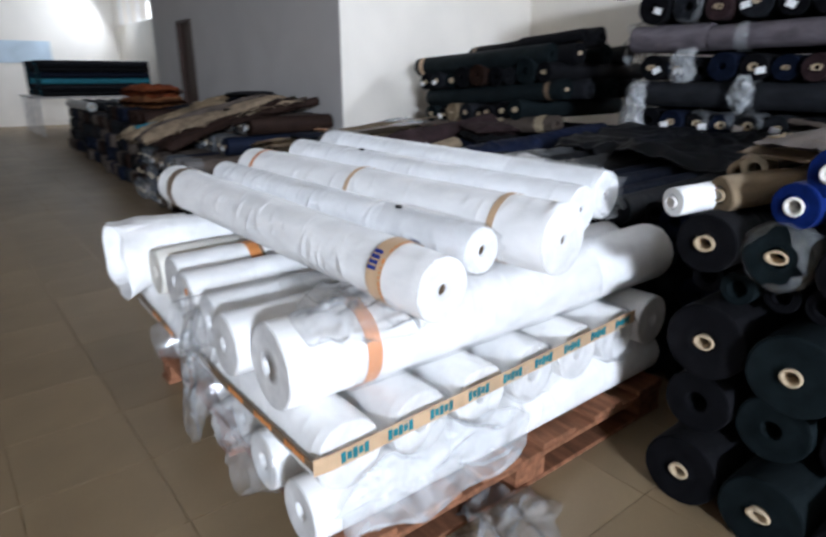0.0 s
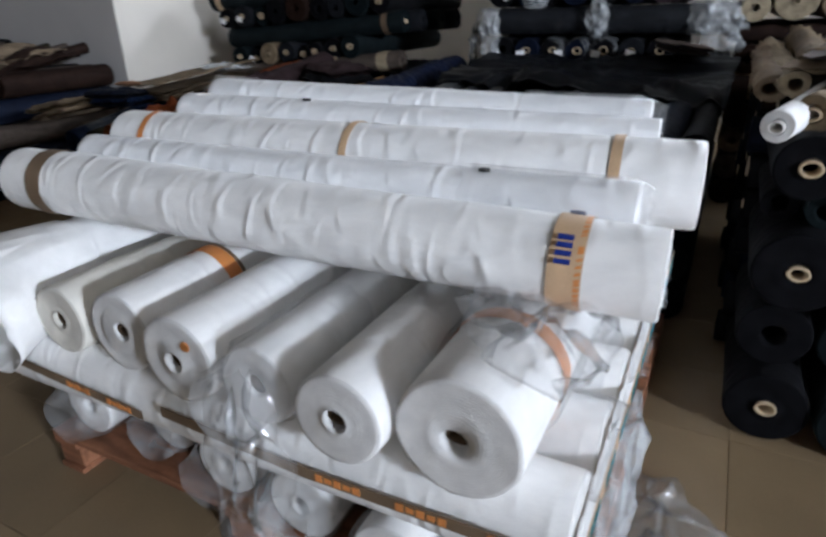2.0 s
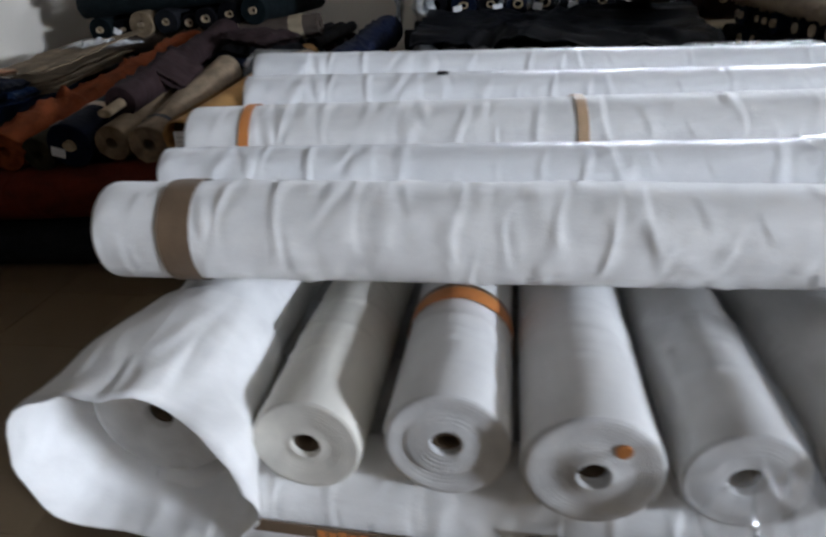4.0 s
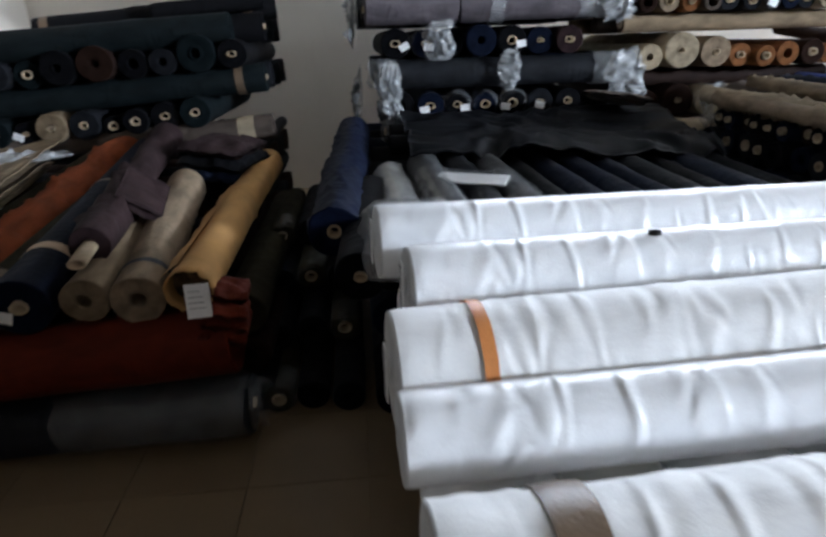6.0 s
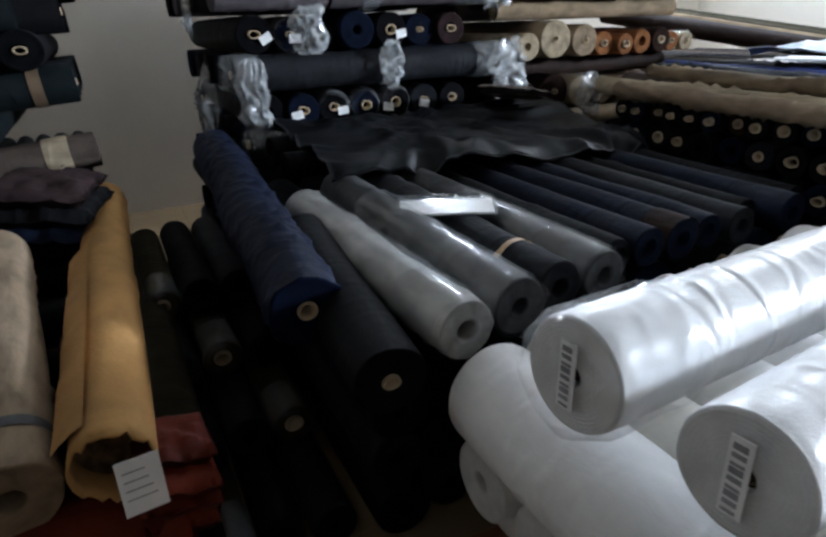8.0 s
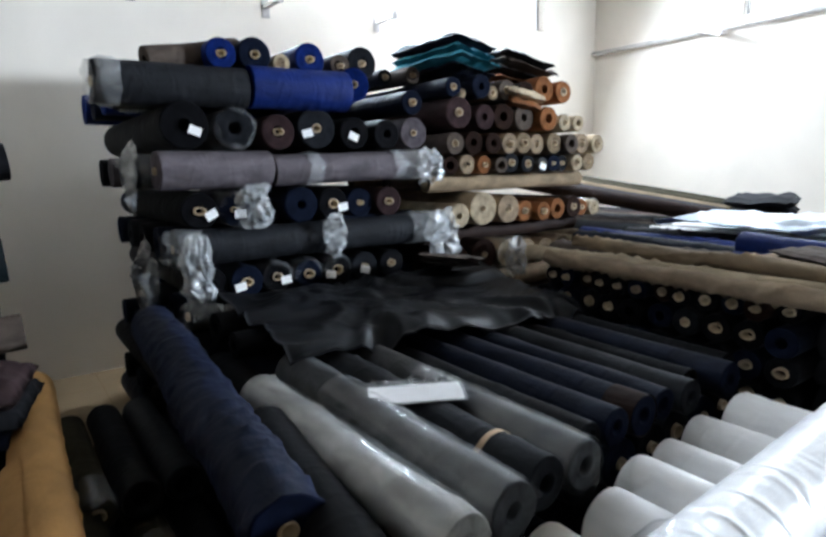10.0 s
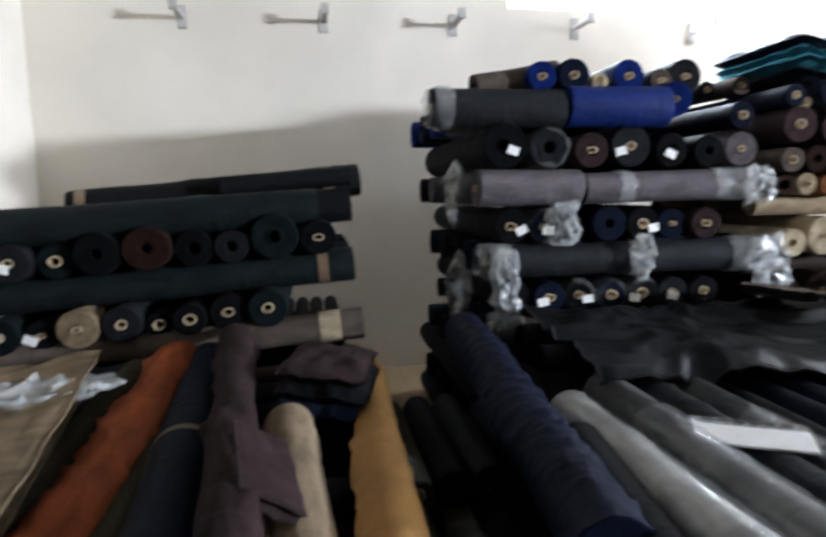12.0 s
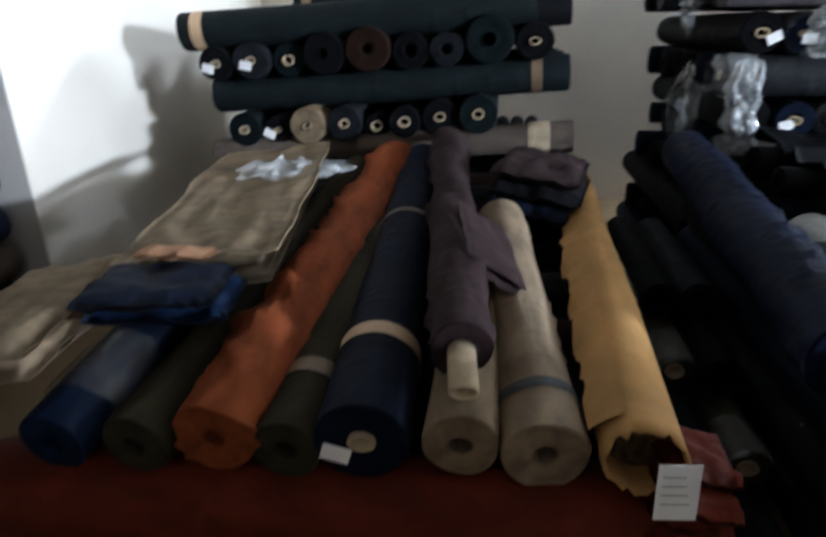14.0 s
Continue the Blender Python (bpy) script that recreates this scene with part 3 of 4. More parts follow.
tape_strip("tape_strap", ((-1.068, 0.553, 0.425), (-1.062, 0.60, 0.425), (-1.05, 1.84, 0.485)), 0.045, TAPE_TAN,
           "tan packing tape strap with teal print round the rolls", 9, INK_TEAL)


def film_heap(name, label, place, size, mat, seed, nu=26, nv=22, lift=0.06, category="plastic film"):
    """A crumpled piece of plastic film."""
    rng = random.Random(seed)
    o = Vector((rng.uniform(0, 50), rng.uniform(0, 50), 0))

    def h(s, t):
        edge = min(1, 5 * min(s, 1 - s, t, 1 - t) + 0.05)
        k = abs(noise.noise(o + Vector((s * 5, t * 5, 0)))) + 0.5 * abs(noise.noise(o + Vector((s * 12, t * 12, 3))))
        w = 0.22 * min(size)
        a, b = 2 * s - 1, 2 * t - 1
        dx, dy = a * (math.sqrt(1 - b * b / 2) - 1) * size[0] / 2, b * (math.sqrt(1 - a * a / 2) - 1) * size[1] / 2
        return (dx + w * noise.noise(o + Vector((s * 4, t * 4, 7))), dy + w * noise.noise(o + Vector((s * 4, t * 4, 11))), 0.004 + lift * k * edge)

    return cloth_sheet(name, label, "white", place, size[0], size[1], h, nu, nv, 0.001, category, mat)


film_heap("plastic_sheet", "crumpled clear plastic film over white rolls", pose(-1.21, 0.80, 0.715, 0, 14, 8), (0.28, 0.40), FILM, 5, lift=0.09)
film_heap("plastic_sheet", "crumpled clear plastic film hanging from white rolls", pose(-1.69, 0.50, 0.43, 82, 0, 4), (0.19, 0.44), FILM, 8, lift=0.05)
film_heap("plastic_sheet", "crumpled clear plastic film on the floor by the pallet", pose(-0.97, 1.12, 0.004, 0, 0, 30), (0.30, 0.40), FILM, 11, lift=0.11)
film_heap("plastic_sheet", "loose milky plastic over the bottom white rolls", pose(-1.05, 0.95, 0.26, 0, 80, 0), (0.24, 0.7), FILM_MILKY, 14, lift=0.05)


# ---- stacks ----
def colour_words(c):
    return c.replace("_", " ")


def lying(kind, p0, p1, r, colour, where, group, **k):
    return fabric_roll(p0, p1, r, colour, f"{colour_words(colour)} {kind} {where}", group, **k)


def end_row(x0, y0, y1, z, specs, where, group, slope=0.0, seed=1, axis="y", gap=0.004, cores=(0.022, 0.033), **k):
    """Rolls side by side with their ends in one face. specs: (colour, radius, flags): t tag, w film over the end, o no core."""
    rng = random.Random(seed)
    x = x0
    for colour, r, flags in specs:
        x += r + gap
        zz = z + r + slope * (x - x0)
        a = y0 + rng.uniform(-0.03, 0.03)
        p0, p1 = ((x, a, zz), (x, y1, zz)) if axis == "y" else ((a, x, zz), (y1, x, zz))
        lying(("tagged " if "t" in flags else "") + "fabric roll", p0, p1, r, colour, where, group, tag="t" in flags,
              core="none" if "o" in flags else "ring", wrap=((-0.025, 0.16, FILM),) if "w" in flags else (), flat=rng.uniform(0.93, 1.0),
              steps=14, seg=22, amp=0.003, core_r=rng.uniform(*cores), ends=(1, 0), **k)
        x += r + gap


def long_row(xa, xb, ys, z, r, colours, where, group, slope=0.0, wraps=(), **k):
    """Rolls lying along the wall, one behind the other."""
    hidden = FILL is None and len(ys) > 1
    for i, y in enumerate(ys):
        if hidden and i == 1:
            fill_start()
        lying("fabric roll", (xa, y, z), (xb, y, z + slope * (xb - xa)), r, colours[i % len(colours)], where, group,
              wrap=wraps if i == 0 else ((-0.04, 0.2, FILM),) if wraps else (), **k)
    if hidden:
        fill_end("fabric_rolls", "dark fabric rolls lying behind others in the stack")


S1, S1G = "in the corner stack", "stack in the corner of the bay"
k1 = dict(where=S1, group=S1G)
SL = 0.065
fill_start()
for j, z in enumerate((0.0, 0.36)):
    end_row(-5.02, 4.3, 5.65, z, [(("black", "charcoal", "green_black")[i % 3], 0.088, "o") for i in range(9)], seed=20 + j, **k1)
    long_row(-5.0, -3.35, (4.45, 4.8, 5.15, 5.5), z + 0.265, 0.085, ("charcoal", "dark_brown"), **k1)
end_row(-4.98, 4.32, 5.6, 0.71, [("black", 0.04, "o")] * 3 + [("charcoal", 0.045, "o")] * 14, seed=29, **k1)
fill_end("fabric_rolls", "dark fabric rolls low in the corner stack")
lying("fabric roll", (-5.05, 4.17, 0.80), (-4.25, 4.2, 0.83), 0.062, "taupe", S1, S1G, amp=0.012, creases=12, core="none")
lying("fabric roll with a folded pale flap", (-4.3, 4.19, 0.825), (-3.27, 4.16, 0.90), 0.072, "taupe", S1, S1G, amp=0.012, creases=14, core="none",
      bands=((0.80, 0.1, FABRIC["cream"]),))
end_row(-4.96, 4.13, 5.65, 0.825, (("green_black", 0.085, ""), ("black", 0.07, "t"), ("khaki", 0.088, ""), ("charcoal", 0.085, ""),
        ("black", 0.06, ""), ("black", 0.075, ""), ("black", 0.085, ""), ("green_black", 0.09, "")), slope=0.07, seed=3, **k1)
long_row(-5.06, -3.30, (4.28, 4.6, 4.95, 5.3), 1.065, 0.085, ("green_black", "charcoal"), slope=SL, bands=((0.9, 0.05, TAPE_BROWN),), **k1)
end_row(-5.08, 4.15, 5.6, 1.135, (("black", 0.085, "t"), ("charcoal", 0.09, "t"), ("green_black", 0.08, ""), ("black", 0.1, "o"), ("dark_brown", 0.105, "o"),
        ("black", 0.085, "o"), ("charcoal", 0.08, "o"), ("green_black", 0.11, "o"), ("black", 0.088, "")), slope=0.06, seed=4, gap=0.003, **k1)
lying("taped fabric roll", (-5.17, 4.22, 1.37), (-3.47, 4.27, 1.465), 0.088, "green_black", S1, S1G, bands=((0.04, 0.06, TAPE_TAN),), core="none")
lying("fabric roll with tape bands", (-4.68, 4.52, 1.47), (-3.24, 4.62, 1.60), 0.085, "black", S1, S1G, bands=((0.03, 0.05, TAPE_BROWN), (0.86, 0.06, TAPE_BROWN)), core="none",
      amp=0.008)
long_row(-5.0, -3.3, (4.42, 4.8, 5.15), 1.36, 0.085, ("black", "green_black"), slope=SL, **k1)
lying("fabric roll", (-3.95, 4.42, 1.565), (-3.30, 4.47, 1.62), 0.05, "black", S1, S1G, core="none")

S2, S2G = "in the tall dark stack", "tall dark stack by the back wall"
k2 = dict(where=S2, group=S2G)
fill_start()
end_row(-2.72, 4.22, 5.75, 0.0, [(("navy", "black", "charcoal")[i % 3], 0.09, "o") for i in range(8)], seed=31, **k2)
long_row(-2.70, -1.10, (4.3, 4.7, 5.1, 5.5), 0.275, 0.085, ("navy", "black"), **k2)
end_row(-2.72, 4.22, 5.75, 0.37, [(("black", "navy")[i % 2], 0.09, "o") for i in range(8)], seed=32, **k2)
long_row(-2.68, -1.10, (4.3, 4.7, 5.1, 5.5), 0.64, 0.08, ("black", "navy"), **k2)
fill_end("fabric_rolls", "navy and black fabric rolls low in the tall stack")
long_row(-2.58, -1.02, (4.28, 4.6, 4.95, 5.3, 5.65), 0.82, 0.07, ("charcoal", "navy"), wraps=((-0.03, 0.22, FILM_MILKY), (0.5, 0.7, FILM)), **k2)
end_row(-2.58, 4.2, 5.75, 0.89, (("black", 0.09, "o"), ("navy", 0.085, "t"), ("black", 0.085, "tw"), ("navy", 0.082, "w"), ("black", 0.085, "tw"),
        ("charcoal", 0.085, "t"), ("black", 0.085, "")), seed=33, **k2)
long_row(-2.63, -0.98, (4.26, 4.6, 4.95, 5.3, 5.65), 1.165, 0.088, ("charcoal", "navy", "black"),
         wraps=((-0.05, 0.12, FILM_MILKY), (0.78, 0.88, FILM_MILKY), (1.36, 1.70, FILM_MILKY)), **k2)
end_row(-2.60, 4.2, 5.75, 1.255, (("black", 0.09, "t"), ("navy", 0.085, "tw"), ("black", 0.07, "o"), ("navy", 0.095, "o"), ("black", 0.09, "t"), ("navy", 0.085, ""),
        ("plum_brown", 0.085, "")), seed=34, **k2)
lying("fabric roll", (-2.68, 4.24, 1.54), (-2.12, 4.27, 1.54), 0.092, "mauve_grey", S2, S2G)
lying("fabric roll in clear plastic", (-2.11, 4.25, 1.53), (-1.12, 4.25, 1.55), 0.080, "mauve_grey", S2, S2G,
      wrap=((0.18, 0.26, FILM_MILKY), (0.72, 0.95, FILM_MILKY)))
long_row(-2.72, -1.2, (4.55, 4.85, 5.2, 5.55), 1.54, 0.085, ("black", "navy", "mauve_grey"), wraps=((-0.05, 0.4, FILM_MILKY),), **k2)
end_row(-2.67, 4.2, 5.75, 1.635, (("black", 0.115, "to"), ("charcoal", 0.105, "wo"), ("plum_brown", 0.09, ""), ("charcoal", 0.112, "t"), ("black", 0.09, "to"),
        ("black", 0.085, "o"), ("mauve_grey", 0.095, "")), seed=35, gap=0.012, **k2)
lying("fabric roll with a white edge", (-2.90, 4.28, 1.935), (-2.22, 4.26, 1.935), 0.098, "charcoal", S2, S2G, wrap=((-0.03, 0.1, FILM_MILKY),))
lying("fabric roll", (-2.21, 4.25, 1.945), (-1.66, 4.25, 1.945), 0.105, "royal_blue", S2, S2G, core="none", amp=0.008)
lying("fabric roll", (-1.62, 4.22, 1.985), (-1.28, 5.3, 1.985), 0.09, "royal_blue", S2, S2G)
lying("fabric roll", (-1.24, 4.2, 1.905), (-1.20, 5.7, 1.92), 0.07, "navy", S2, S2G)
long_row(-2.78, -1.55, (4.55, 4.85, 5.2, 5.55), 1.93, 0.09, ("navy", "royal_blue"), wraps=((-0.05, 0.3, FILM_MILKY),), **k2)
lying("crumpled fabric roll", (-2.66, 4.35, 2.05), (-2.2, 4.40, 2.14), 0.065, "taupe", S2, S2G, amp=0.02, core="none")
for x, r, c in ((-2.33, 0.075, "royal_blue"), (-2.16, 0.085, "navy"), (-2.02, 0.045, "cream"), (-1.86, 0.085, "royal_blue"), (-1.68, 0.06, "taupe"), (-1.54, 0.09, "charcoal")):
    lying("fabric roll", (x, 4.25, 2.04 + r * 0.75), (x, 5.7, 2.04 + r * 0.75), r, c, S2, S2G, core="ring")

S3, S3G = "in the brown stack", "brown stack by the back wall"
k3 = dict(where=S3, group=S3G)
fill_start()
for j, z in enumerate((0.0, 0.17, 0.34)):
    end_row(-1.00, 4.25, 5.7, z, [(("dark_brown", "taupe", "khaki")[(i + j) % 3], 0.082, "") for i in range(9)], seed=40 + j, **k3)
fill_end("fabric_rolls", "brown fabric rolls low in the brown stack")
end_row(-1.00, 4.2, 5.7, 0.51, (("dark_brown", 0.085, "o"), ("dark_brown", 0.1, ""), ("taupe", 0.1, "o"), ("khaki", 0.09, ""), ("copper", 0.08, "o"),
        ("beige", 0.09, ""), ("beige", 0.09, "o"), ("taupe", 0.09, "")), seed=43, **k3)
lying("fabric roll with a dark end", (-0.98, 4.16, 0.77), (-0.5, 4.18, 0.77), 0.068, "cream", S3, S3G, bands=((0.0, 0.1, FABRIC["dark_brown"]),))
lying("fabric roll", (-0.48, 4.18, 0.77), (0.42, 4.18, 0.77), 0.068, "khaki", S3, S3G)
long_row(-1.1, 0.42, (4.45, 4.85, 5.3), 0.77, 0.068, ("beige", "taupe"), **k3)
end_row(-1.00, 4.2, 5.7, 0.84, (("dark_brown", 0.09, "o"), ("dark_brown", 0.11, ""), ("cream", 0.1, "w"), ("khaki", 0.09, ""), ("beige", 0.085, "o"),
        ("beige", 0.09, ""), ("cream", 0.08, ""), ("khaki", 0.09, "")), seed=44, **k3)
long_row(-1.05, 0.42, (4.4, 4.8, 5.3), 1.08, 0.055, ("dark_brown", "taupe"), **k3)
end_row(-1.00, 4.18, 5.7, 1.14, (("cream", 0.08, "o"), ("cream", 0.115, ""), ("beige", 0.1, ""), ("copper", 0.075, ""), ("copper", 0.065, ""), ("copper", 0.075, "o"),
        ("dark_brown", 0.08, ""), ("copper", 0.065, ""), ("cream", 0.06, "w")), seed=45, **k3)
long_row(-1.05, 0.42, (4.35, 4.8, 5.3), 1.42, 0.055, ("khaki", "taupe"), **k3)
end_row(-1.00, 4.2, 5.7, 1.475, (("dark_brown", 0.06, "o"), ("beige", 0.065, ""), ("copper", 0.06, ""), ("taupe", 0.055, "o"), ("charcoal", 0.07, ""), ("charcoal", 0.06, ""),
        ("grey", 0.05, "t"), ("navy", 0.06, ""), ("charcoal", 0.06, ""), ("cream", 0.06, "w"), ("khaki", 0.065, "")), seed=46, **k3)
end_row(-1.00, 4.2, 5.7, 1.60, (("taupe", 0.07, ""), ("dark_brown", 0.075, "o"), ("dark_brown", 0.07, "o"), ("beige", 0.07, ""), ("khaki", 0.075, ""), ("beige", 0.07, ""),
        ("khaki", 0.075, ""), ("taupe", 0.07, "o"), ("beige", 0.075, ""), ("cream", 0.07, "")), seed=47, **k3)
end_row(-1.00, 4.2, 5.7, 1.755, (("plum_brown", 0.105, ""), ("plum_brown", 0.08, "o"), ("dark_brown", 0.09, "o"), ("taupe", 0.09, "o"), ("copper", 0.085, "o"), ("cream", 0.06, "w"),
        ("cream", 0.06, "o")), seed=48, gap=0.01, **k3)
end_row(-1.00, 4.22, 5.7, 1.95, (("navy", 0.06, ""), ("cream", 0.03, ""), ("navy", 0.075, "o"), ("khaki", 0.045, ""), ("taupe", 0.07, ""), ("dark_brown", 0.07, "o"), ("copper", 0.09, "o"),
        ("copper", 0.08, "")), seed=49, gap=0.008, **k3)
lying("fabric roll", (-1.1, 4.7, 2.12), (-1.1, 5.6, 2.14), 0.05, "charcoal", S3, S3G)
lying("fabric roll", (-0.98, 4.55, 2.12), (-0.98, 5.6, 2.14), 0.055, "taupe", S3, S3G)


def bundle(name, label, place, size, colours, seed, layers=4, category="folded cloth"):
    """Folded cloth in layers, each a soft slab with a rounded edge."""
    rng = random.Random(seed)
    top = tagged(new(name), label, category)
    top.matrix_basis = place
    h = size[2] / layers
    for k in range(layers):
        nu, nv = 18, 14
        shrink = rng.uniform(0.86, 1.0)
        ox, oy = rng.uniform(-0.02, 0.02), rng.uniform(-0.02, 0.02)
        verts = []
        us = np.linspace(-1, 1, nu)
        vs = np.linspace(-1, 1, nv)
        for sgn in (1, -1):
            for a in us:
                for b in vs:
                    e = max(abs(a), abs(b))
                    th = h * 0.5 * math.sqrt(max(0.0, 1 - e ** 6)) + 0.0005
                    nz = noise.noise(Vector((a * 2 + seed, b * 2, k * 5))) * 0.25 * h + 0.3 * h * abs(noise.noise(Vector((a * 4, b * 3 + seed, k))))
                    verts.append((a * size[0] / 2 * shrink + ox, b * size[1] / 2 * shrink + oy, (k + 0.5) * h + sgn * th + nz))
        n = nu * nv
        f = grid_faces(nu, nv, False)
        faces = [q[::-1] for q in f] + [tuple(i + n for i in q) for q in f]
        rim = [i * nv for i in range(nu)] + [(nu - 1) * nv + j for j in range(1, nv)]
        rim += [i * nv + nv - 1 for i in range(nu - 2, -1, -1)] + [j for j in range(nv - 2, 0, -1)]
        faces += [(rim[i], rim[(i + 1) % len(rim)], rim[(i + 1) % len(rim)] + n, rim[i] + n) for i in range(len(rim))]
        link_mesh("folded_layer", verts, faces, (FABRIC[colours[k % len(colours)]],), top)
    return top


bundle("folded_cloth", "teal cloth folded in layers on top of the stack", pose(-0.70, 4.62, 2.09, -4, 6, 12), (0.46, 0.7, 0.25), ("navy", "teal", "teal"), 3)
bundle("folded_cloth", "black and copper cloth folded on top of the stack", pose(-0.10, 4.7, 2.06, 0, 13, -10), (0.48, 0.8, 0.24), ("copper", "black", "taupe", "black"), 4)
bundle("folded_cloth", "crumpled cream and copper cloth in the brown stack", pose(-0.3, 4.28, 1.92, 20, 8, 0), (0.3, 0.22, 0.12), ("copper", "cream"), 5, 2)

for k, (y, z, tilt) in enumerate(((4.38, 1.02, 4), (4.42, 1.52, -5))):
    film_heap("plastic_sheet", "crumpled clear plastic film hanging from the tall stack", pose(-2.73 - 0.01 * (k % 2), y, z, tilt, -86, 0), (0.34, 0.36), FILM, 60 + k, lift=0.09)
for k, (x, y, z, w, h) in enumerate(((-1.08, 4.135, 1.10, 0.28, 0.36), (-2.56, 4.14, 1.05, 0.16, 0.40), (-1.16, 4.15, 1.53, 0.20, 0.22), (-0.46, 4.13, 0.90, 0.22, 0.30),
                                     (-2.24, 4.165, 1.36, 0.18, 0.24), (-1.82, 4.14, 1.18, 0.14, 0.24))):
    film_heap("plastic_sheet", "crumpled clear plastic film round the stacked roll ends", pose(x, y, z, 90, 0, 0), (w, h), FILM_MILKY, 80 + k, lift=0.07)

# ---- dark rolls beside the pallet ----
SA, SAG = "in the black stack", "black stack beside the pallet"
for z, y, r, flags in ((0.0, 1.64, 0.118, ("", "", "", "o", "")), (0.225, 1.74, 0.103, ("o",) * 6), (0.432, 1.64, 0.12, ("", "", "o", "", "")), (0.665, 1.76, 0.05, ("o",) * 10),
                       (0.762, 1.64, 0.088, ("", "w", "", "o", "", "o"))):
    end_row(-0.845, y, 2.16, z, [(("black", "green_black", "black")[i % 3], r, f) for i, f in enumerate(flags)], SA, SAG, seed=int(z * 100) + 50, cores=(0.026, 0.034))
lying("fabric roll on a white tube", (-0.85, 1.62, 0.955), (-0.52, 2.6, 1.03), 0.042, "white", SA, SAG, core="white", core_r=0.024)
lying("fabric roll", (-0.77, 1.72, 0.975), (-0.42, 2.6, 1.04), 0.05, "khaki", SA, SAG, amp=0.012)
for x, z, r in ((-0.555, 0.985, 0.06), (-0.42, 0.985, 0.055), (-0.49, 1.075, 0.06), (-0.27, 0.99, 0.06), (-0.12, 0.99, 0.06)):
    lying("fabric roll on a white tube", (x, 1.66, z), (x + 0.15, 2.7, z + 0.05), r, "royal_blue" if r > 0.055 else "navy", SA, SAG, core="white",
          bands=((0.12, 0.06, PAPER),) if r > 0.055 else ())
bundle("folded_cloth", "crumpled tan cloth lying on the dark rolls", pose(-0.62, 2.2, 1.07, 4, 0, -20), (0.25, 0.6, 0.07), ("beige", "taupe"), 15, 2)
SB, SBG = "in the dark stack of narrow rolls", "dark stack of narrow rolls"
zz = 0.0
for j in range(7):
    if j == 0:
        fill_start()
    if j == 4:
        fill_end("fabric_rolls", "black narrow fabric rolls low in the dark stack")
    end_row(2.2, -0.86, 0.7, zz, [(("black", "charcoal", "navy", "black")[(i + j) % 4], 0.064, "o" if (i * 7 + j * 3) % 5 in (1, 3) else "") for i in range(10)], SB, SBG,
            seed=60 + j, axis="x")
    zz += 0.126
end_row(2.22, -0.84, 0.7, zz, [(("black", "dark_brown", "navy", "black")[i % 4], 0.05, "") for i in range(12)], SB, SBG, seed=70, axis="x")
for x, z, r, c, y0, y1 in ((-0.80, 1.02, 0.04, "cream", 2.0, 3.65), (-0.70, 1.03, 0.055, "taupe", 2.05, 3.55), (-0.58, 1.02, 0.045, "dark_brown", 2.1, 3.6), (-0.45, 1.03, 0.05, "taupe", 2.1, 3.5),
                         (-0.32, 1.04, 0.06, "navy", 2.0, 3.7), (-0.15, 1.04, 0.06, "royal_blue", 2.4, 3.8), (0.05, 1.04, 0.06, "charcoal", 2.2, 3.6)):
    lying("limp fabric roll", (x, y0, z), (x - 0.03, y1, z + 0.02), r, c, "lying on the dark narrow rolls", "limp rolls on the dark stack", amp=0.014, creases=18, steps=50, core="none")


def fold(seed, u, amp=0.03, run=3.0, droop=0.0):
    """Uneven folds: warped ridges over a soft swell."""
    o = Vector((seed * 3.7, seed * 1.3, 0))

    def h(s, t):
        w = 0.35 * noise.noise(o + Vector((s * 2.1, t * 2.1, 2))), 0.35 * noise.noise(o + Vector((s * 2.1, t * 2.1, 8)))
        q = Vector(((s + w[0]) * run * 1.6, (t + w[1]) * run, 0))
        k = 0.6 * noise.noise(o + q * 0.6) + 0.9 * (0.35 - abs(noise.noise(o + q))) + 0.35 * (0.3 - abs(noise.noise(o + q * 2.3)))
        edge = max(0, 0.15 - min(t, 1 - t)) / 0.15
        return (0.10 * u * noise.noise(o + Vector((t * 4, 0, s))), 0.10 * u * noise.noise(o + Vector((s * 4, 9, t))), amp * (k + 0.5) - droop * edge ** 2)

    return h


lying("limp cloth roll", (-0.86, 2.05, 1.0), (-0.84, 3.5, 1.03), 0.05, "beige", "hanging along the dark narrow rolls", "limp rolls on the dark stack", amp=0.018, creases=30, steps=70, core="none", flat=0.8)
lying("limp cloth roll", (-0.76, 2.0, 1.085), (-0.72, 3.4, 1.10), 0.045, "khaki", "hanging along the dark narrow rolls", "limp rolls on the dark stack", amp=0.016, creases=30, steps=70, core="none", flat=0.8)
cloth_sheet("plastic_bag", "blue-white plastic sheet over rolls by the wall", "silver", pose(0.35, 2.75, 1.12, 0, 0, 3), 0.9, 1.2, fold(6, 0.5, 0.1, 3), 34, 34, category="plastic sheet",
            mat=WHITE_PLASTIC)
for i in range(5):
    lying("fabric roll", (0.15 + i * 0.13, 2.25, 1.04), (0.15 + i * 0.13, 3.6, 1.05), 0.06, ("charcoal", "white", "silver", "white", "white")[i], "under the plastic sheet",
          "rolls under the plastic sheet")

